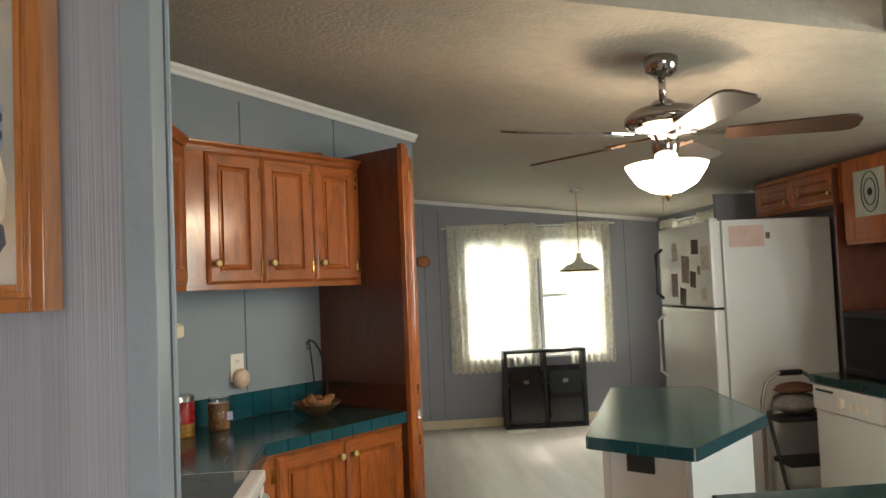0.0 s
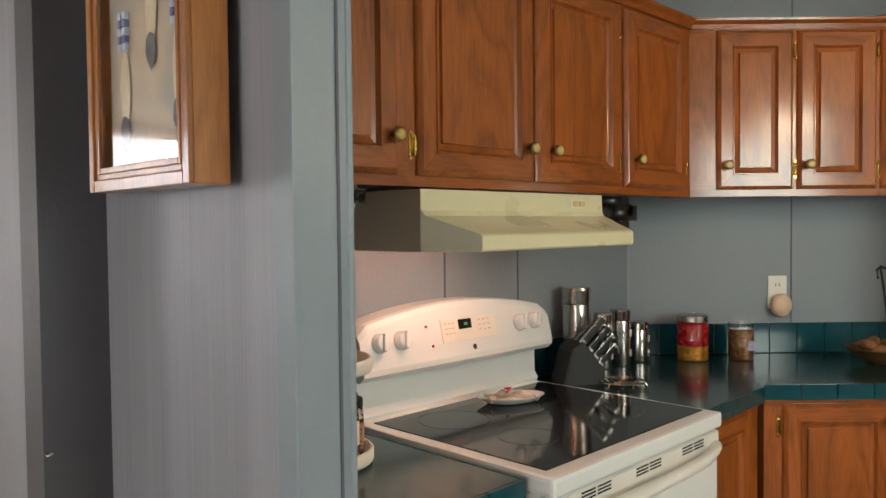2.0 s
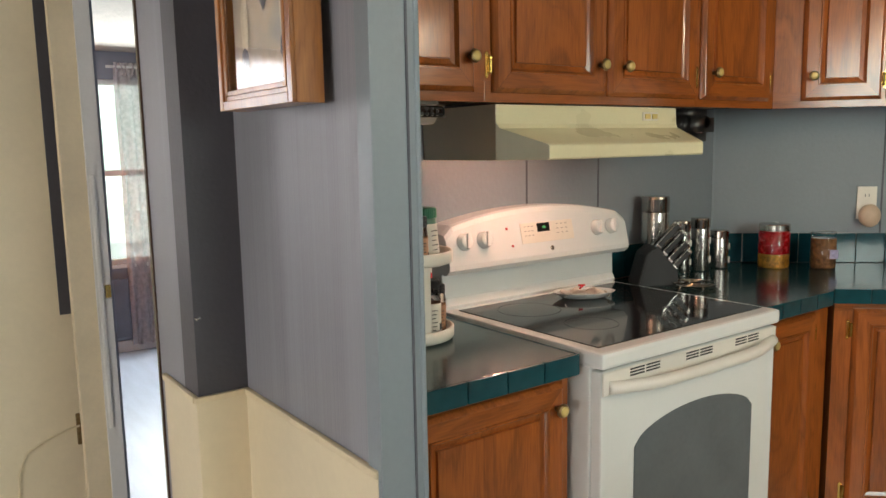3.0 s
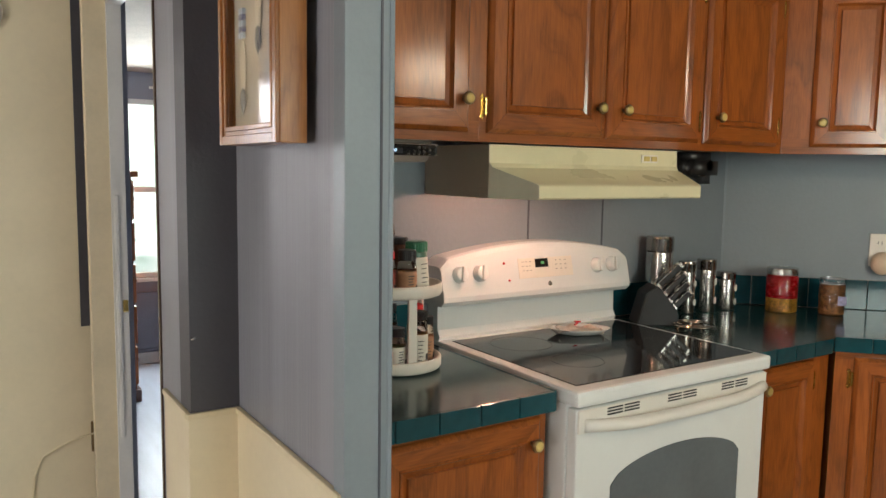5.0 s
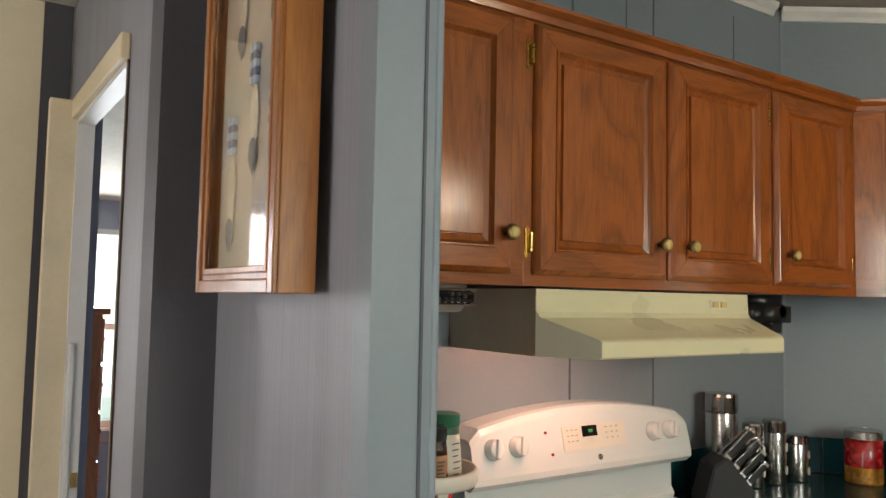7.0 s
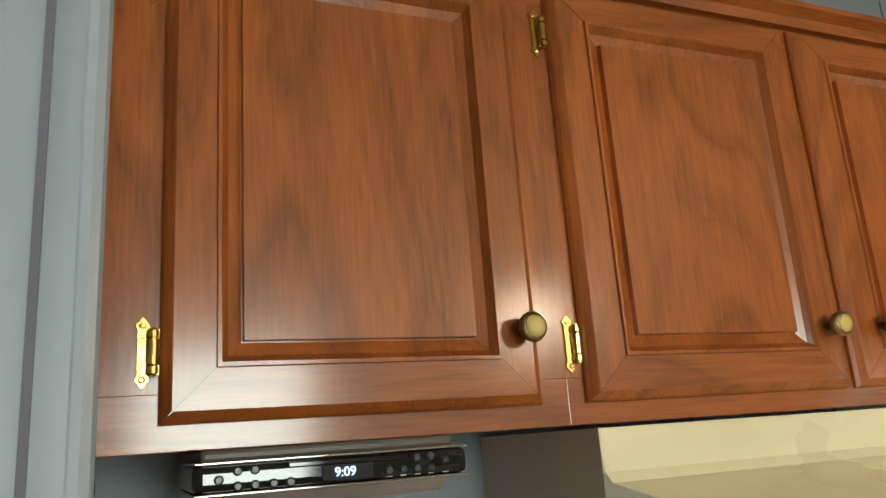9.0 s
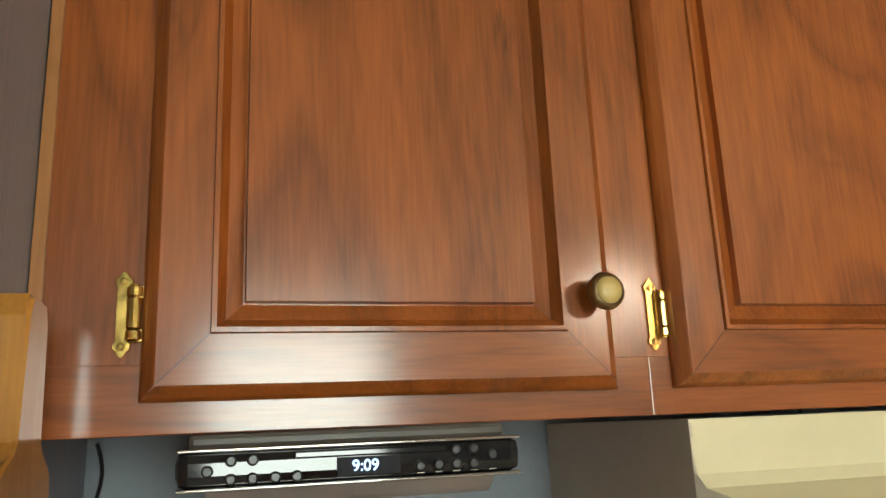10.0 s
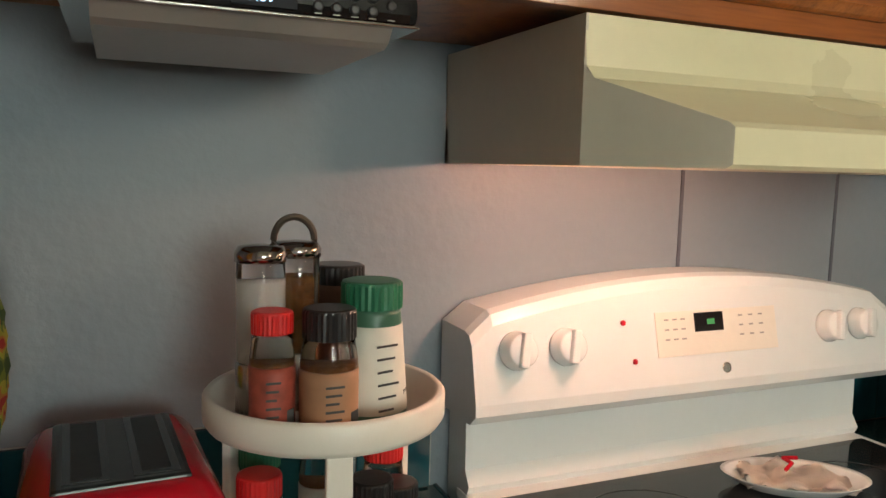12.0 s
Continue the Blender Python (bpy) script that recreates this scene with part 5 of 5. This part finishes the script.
stool()
bag = thing("bag", pose(2.66, -3.62, .64), "grey and brown folded bags on the stool", "bag")
n = 16
for k, (mat, w, h, z) in enumerate(((surface("grey_fabric", (.20, .19, .18), .9, var=.4, scale=20), .15, .13, 0), (surface("brown_fabric", (.14, .06, .04), .9, var=.3), .13, .07, .12))):
    bm = bmesh.new()
    bmesh.ops.create_icosphere(bm, subdivisions=3, radius=1)
    for v in bm.verts:
        d = 1 + .22 * noise.noise(v.co * 2.2 + Vector((k * 5, 0, 0)))
        v.co = Vector((v.co.x * .075 * d, v.co.y * w * d, z + h / 2 + max(-.98, v.co.z * d) * h / 2))
    part("cloth", bm, mat, bag, "", True)


def dishwasher():
    d = thing("dishwasher", pose(1.80, -4.16, 0), "white built-in dishwasher with control strip", "dishwasher")
    part("tub", box(0, .60, .02, .54, .10, .862), ENAMEL, d)
    part("door", box(.004, .596, .54, .565, .12, .715, .006), ENAMEL, d)
    c = part("control_strip", box(.004, .596, .54, .580, .72, .858, .006), ENAMEL, d, "white control panel")
    part("latch", box(.40, .56, .580, .588, .825, .838, .002), BLACK, c)
    for x in (.10, .16, .22):
        part("button", box(x, x + .03, .580, .585, .76, .80, .002), PLASTIC, c)
    part("dial", turn(lathe(((.03, 0), (.028, .012), (.022, .015)), 24), pose(.33, .580, .78, -90)), PLASTIC, c)
    part("kick", box(.0, .60, .48, .50, 0, .10), BLACK, d)


dishwasher()
rc = tagged(part("countertop", box(.24, 2.43, -4.176, -3.585, .865, .910, .003), COUNTER), "dark green laminate countertop above the dishwasher", "countertop")
part("backsplash", box(.24, 2.43, -4.178, -4.168, .910, 1.02), TILES, rc)
sc = thing("base_cabinet", pose(.24, -4.16, 0), "cherry base cabinet below the sink window", "cabinet")
part("body", box(0, 1.55, 0, .55, 0, .862), CAB, sc)
mw = thing("microwave", pose(1.66, -4.13, .912), "black microwave on the counter", "microwave")
part("case", box(0, .62, 0, .42, .01, .36, .008), BLACK, mw)
part("window", box(.16, .60, .42, .426, .05, .33, .002), BLACKGLASS, mw)
part("keypad", box(.02, .14, .42, .424, .05, .33, .002), BLACKMATT, mw)
part("handle", tube([(.15, .43, .06), (.15, .45, .09), (.15, .45, .29), (.15, .43, .32)], .008), BLACK, mw)
for fx in (.05, .56):
    part("foot", box(fx, fx + .02, .05, .07, 0, .012), BLACK, mw)
ht = thing("hutch_panel", pose(2.44, -4.15, .912), "dark cherry side panel between cabinets", "panel")
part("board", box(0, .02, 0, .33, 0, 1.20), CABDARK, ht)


def far_upper(x0, x1, z0, z1, doors, label, glass=False):
    cab = thing("wall_cabinet", pose(x1, -4.17, 0, 0, 0, 180), label, "cabinet", "cherry wall cabinets")
    W = x1 - x0
    part("body", box(0, W, -.30, 0, z0, z1), CAB, cab)
    part("face_frame", box(0, W, -.32, -.30, z0, z1, .001), CAB, cab)
    for a, b in doors:
        if not glass:
            d = part("door", panel_door(a, b, z0 + .02, z1 - .03, -.32), CAB, cab, "raised-panel cherry door")
        else:
            bm = bmesh.new()
            for q in ((a, a + .09, z0 + .02, z1 - .02), (b - .09, b, z0 + .02, z1 - .02)):
                box(q[0], q[1], -.338, -.32, q[2], q[3], .003, bm)
            for zz in (z0 + .02, z1 - .08):
                box(a + .09, b - .09, -.338, -.32, zz, zz + (.13 if zz < z1 - .2 else .06), .003, bm)
            d = part("door", bm, CAB, cab, "cherry door framing etched glass")
            part("pane", box(a + .09, b - .09, -.330, -.326, z0 + .15, z1 - .08), surface("etched_glass", (.42, .46, .42), .2, var=.15), d, "pale etched glass")
            for rr in (.075, .05):
                part("etched_oval", turn(tube([(rr * math.cos(i * .2618), rr * 1.5 * math.sin(i * .2618), 0) for i in range(25)], .003), pose((a + b) / 2, -.331, (z0 + z1) / 2 + .04, 90)), BLACK, d)
            part("etched_motif", turn(lathe(((.002, 0), (.022, .001), (.018, .003)), 12), pose((a + b) / 2, -.331, (z0 + z1) / 2 + .04, 90)), BLACK, d)
        knob(d, a + .04 if a < W / 2 - .01 and len(doors) > 1 and a > .1 else b - .04, -.338, z0 + .07)
    return cab


far_upper(2.43, 3.42, 1.90, 2.14, ((.02, .49), (.50, .97)), "cherry cabinet above the refrigerator")
far_upper(1.90, 2.40, 1.65, 2.14, ((.02, .48),), "cherry wall cabinet with etched glass door", True)
part_wall = structure("wall_fridge_side", box(3.86, 3.90, -4.18, -3.75, 0, 2.13), WALL, "short grey-blue wall beside the refrigerator")


# ---- ceiling fan ----
def fan():
    f = thing("ceiling_fan", pose(.98, -2.21, 0, 0, 0, 20), "five-blade nickel ceiling fan with lit glass bowls", "ceiling fan")
    z = roof(0, -2.21)
    part("canopy", lathe(((.062, z), (.066, z - .01), (.060, z - .055), (.035, z - .075), (.016, z - .08)), 28), CHROME, f, "polished canopy", True)
    part("rod", lathe(((.014, z - .07), (.014, 2.185)), 14), CHROME, f, "", True)
    part("motor", lathe(((.03, 2.190), (.055, 2.170), (.12, 2.150), (.148, 2.125), (.150, 2.100), (.128, 2.080)), 36), CHROME, f, "nickel motor cup", True)
    part("upper_shade", lathe(((.105, 2.130), (.118, 2.105), (.105, 2.075), (.060, 2.060)), 32), LAMPGLASS, f, "small lit glass shade", True)
    part("switch_housing", lathe(((.05, 2.065), (.052, 2.01), (.040, 1.940)), 24), CHROME, f, "", True)
    bowl_o = part("lamp_bowl", lathe(((.140, 1.945), (.156, 1.940), (.142, 1.912), (.110, 1.866), (.058, 1.836), (.012, 1.828)), 36), LAMPGLASS, f, "lit frosted glass bowl", True)
    bowl_o.visible_shadow = False
    part("finial", lathe(((.012, 1.83), (.014, 1.82), (.006, 1.808), (.003, 1.80)), 16), OLDBRASS, f, "", True)
    part("pull_chain", tube([(.03, 0, 1.835), (.03, 0, 1.765)], .0015), BRASS, f)
    bl = wood("dark_walnut_blade", (.030, .016, .010), (.085, .045, .028), axis="x", rough=.45)
    for i in range(5):
        m = pose(0, 0, 2.045, 0, 0, 72 * i + 14) @ pose(0, 0, 0, -13, 0, 0)
        b = bmesh.new()
        out = [(.22, -.050), (.62, -.068), (.66, -.060), (.68, -.035), (.68, .035), (.66, .060), (.62, .068), (.22, .050)]
        prism(out, -.004, .004, b)
        bd = part("blade", turn(b, m), bl, f, "dark walnut blade")
        part("blade_arm", turn(prism(((.05, -.016), (.15, -.012), (.26, -.034), (.27, 0), (.26, .034), (.15, .012), (.05, .016)), .005, .012), m), CHROME, bd, "nickel blade arm")


fan()


# ---- dining end ----
def drape(name, m, width, z0, z1, folds, depth, material, parent, seed):
    """Gathered cloth: a rippled sheet that hangs from z1 to z0."""
    bm = bmesh.new()
    nx, nz = folds * 8, 14
    g = []
    for i in range(nx + 1):
        u = i / nx
        col = []
        for j in range(nz + 1):
            v = j / nz
            ph = folds * 6.2832 * u + 1.2 * noise.noise((u * 5, v * 1.5, seed))
            col.append(bm.verts.new((u * width + .01 * noise.noise((u * 9, v * 3, seed + 4)), -.02 - depth * (.6 + .4 * v) * (1 + math.sin(ph)) / 2, z1 + (z0 - z1) * v + (.012 * math.sin(ph) if j == nz else 0))))
        g.append(col)
    for i in range(nx):
        for j in range(nz):
            bm.faces.new((g[i][j], g[i + 1][j], g[i + 1][j + 1], g[i][j + 1]))
    o = part(name, bm, material, parent, "", True)
    o.matrix_world = m
    return o


def curtains(name, m, spans, z0, z1, material, label, valance=None):
    c = thing(name, HOME, label, "curtain")
    x0, x1 = min(s[0] for s in spans), max(s[0] + s[1] for s in spans)
    r = part("rod", tube([(x0 - .05, -.05, z1), (x1 + .05, -.05, z1)], .010), WHITETRIM, c)
    r.matrix_world = m
    for i, (x, w, lo) in enumerate(spans):
        drape("panel", m @ pose(x, 0, 0), w, lo, z1, max(3, round(w / .07)), .05, material, c, i * 3.1 + x1)
        drape("heading", m @ pose(x, -.01, 0), w, z1 - .06, z1 + .03, max(4, round(w / .04)), .05, material, c, i + 9)
    if valance:
        for x, w, lo in valance:
            drape("swag", m @ pose(x, -.02, 0), w, lo, z1 - .02, max(3, round(w / .1)), .04, material, c, x + 20)
    return c


FAR = pose(6.195, -1.86, 0, 0, 0, -90)
curtains("lace_curtains", FAR, ((0, .62, .57), (.66, .30, .62), (1.28, .49, .62)), .57, 2.10, LACE, "ivory lace curtains hanging at the dining window", ((.50, .35, 1.72), (.92, .52, 1.74)))
curtains("lace_curtains", pose(5.95, -4.175, 0, 0, 0, 180), ((0, .35, .55), (.9, .5, .55)), .55, 2.06, LACE, "ivory lace curtains at the corner window", ((.32, .6, 1.70),))


def rack():
    r = thing("black_cabinet", pose(6.0, -2.375, 0, 0, 0, -90), "low black cabinet with two glass doors", "cabinet")
    # local x along the wall, -y out into the room
    W, H, D = .86, .80, .16
    for x in (0, W / 2 - .02, W - .035):
        part("post", box(x, x + .035, -D / 2, D / 2, 0, H, .003), BLACKMATT, r)
    for z in (.0, .04, .42, H - .03):
        part("rail", box(.03, W - .03, -D / 2, D / 2, z, z + .03, .003), BLACKMATT, r)
    part("back_panel", box(.03, W - .03, D / 2 - .01, D / 2, .05, .62), BLACKMATT, r)
    for x in (.05, W / 2 + .03):
        d = part("door", box(x, x + W / 2 - .08, -D / 2 - .012, -D / 2, .06, .58, .003), BLACKGLASS, r, "dark glass door")
        part("latch", box(x + .14, x + .20, -D / 2 - .02, -D / 2 - .012, .46, .50, .003), CHROME, d)


rack()
paper = thing("paper_sheet", pose(5.85, -2.52, .001), "white sheet of paper lying on the floor", "paper")
part("sheet", box(-.11, .11, -.15, .15, 0, .003), PAPER, paper)


def pendant():
    p = thing("pendant_lamp", pose(4.6, -2.85, 0), "white and brass pendant lamp on a chain", "pendant lamp")
    z = roof(0, -2.85)
    part("canopy", lathe(((.05, z), (.05, z - .015), (.01, z - .03)), 20), WHITETRIM, p, "", True)
    part("chain", tube([(0, 0, z - .02), (0, 0, 1.75)], .004), BRASS, p)
    part("shade", lathe(((.165, 1.585), (.17, 1.592), (.11, 1.635), (.05, 1.66), (.025, 1.70), (.02, 1.74)), 32), sheer("milk_glass", (.85, .80, .66), .15), p, "pale glass shade", True)
    part("rim", lathe(((.172, 1.578), (.175, 1.585), (.172, 1.594), (.165, 1.594), (.163, 1.58)), 32), BRASS, p, "brass rim", True)


pendant()
dec = thing("wall_ornament", pose(6.195, -1.54, 1.76, 0, 0, -90), "orange wooden butterfly ornament on the dining wall", "ornament")
for s in (-1, 1):
    part("wing", turn(lathe(((.004, 0), (.065, .004), (.075, .012), (.05, .018), (.004, .02)), 18), pose(s * .07, -.002, 0, 90) @ Matrix.Diagonal((1, .8, 1, 1))), surface("orange_wood", (.42, .14, .04), .5), dec, "", True)
part("body", turn(lathe(((.005, -.05), (.018, 0), (.006, .05)), 12), pose(0, -.025, 0)), BLACK, dec)

# ---- bedroom beyond the doorway ----
curtains("bedroom_curtains", pose(-.75, 3.745, 0), ((.78, .30, .06), (1.25, .30, .06)), .06, 2.0, SHEER, "thin greyish-pink curtains at the bedroom window")


def dresser():
    d = thing("dresser", pose(-.62, 2.82, .008), "tall reddish-brown wooden dresser with turned knobs", "dresser")
    part("carcass", box(0, .305, 0, .72, .08, 1.375, .006), CAB, d)
    part("top", box(-.005, .340, -.02, .74, 1.375, 1.412, .008), CAB, d)
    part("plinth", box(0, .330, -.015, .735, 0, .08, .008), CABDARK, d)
    for i in range(5):
        f = part("drawer", box(.305, .322, .03, .69, .10 + i * .255, .335 + i * .255, .005), CAB, d, "moulded drawer front")
        for y in (.18, .54):
            part("knob", turn(lathe(((.008, 0), (.016, .012), (.018, .020), (.010, .030)), 14), pose(.322, y, .218 + i * .255, 0, 90)), CABDARK, f)


dresser()
structure("baseboard_bedroom", box(-.62, 3.0, 3.735, 3.75, .008, .09, .003), WHITETRIM, "white baseboard under the bedroom window", "baseboard")
# added sheet standing for the grey wall under the window, coloured darker
hp = thing("under_window_panel", pose(.0, 3.71, .12), "dark grey low panel added over the wall below the window", "heater")
part("case", box(-.62, .02, 0, .02, 0, .42, .004), surface("grey_panel", (.16, .17, .21), .5), hp)
curtains("living_curtains", pose(-3.6, 3.495, 0), ((0, .95, .05), (1.05, .95, .05)), .05, 2.15, SHEER, "pale sheer living room curtains")
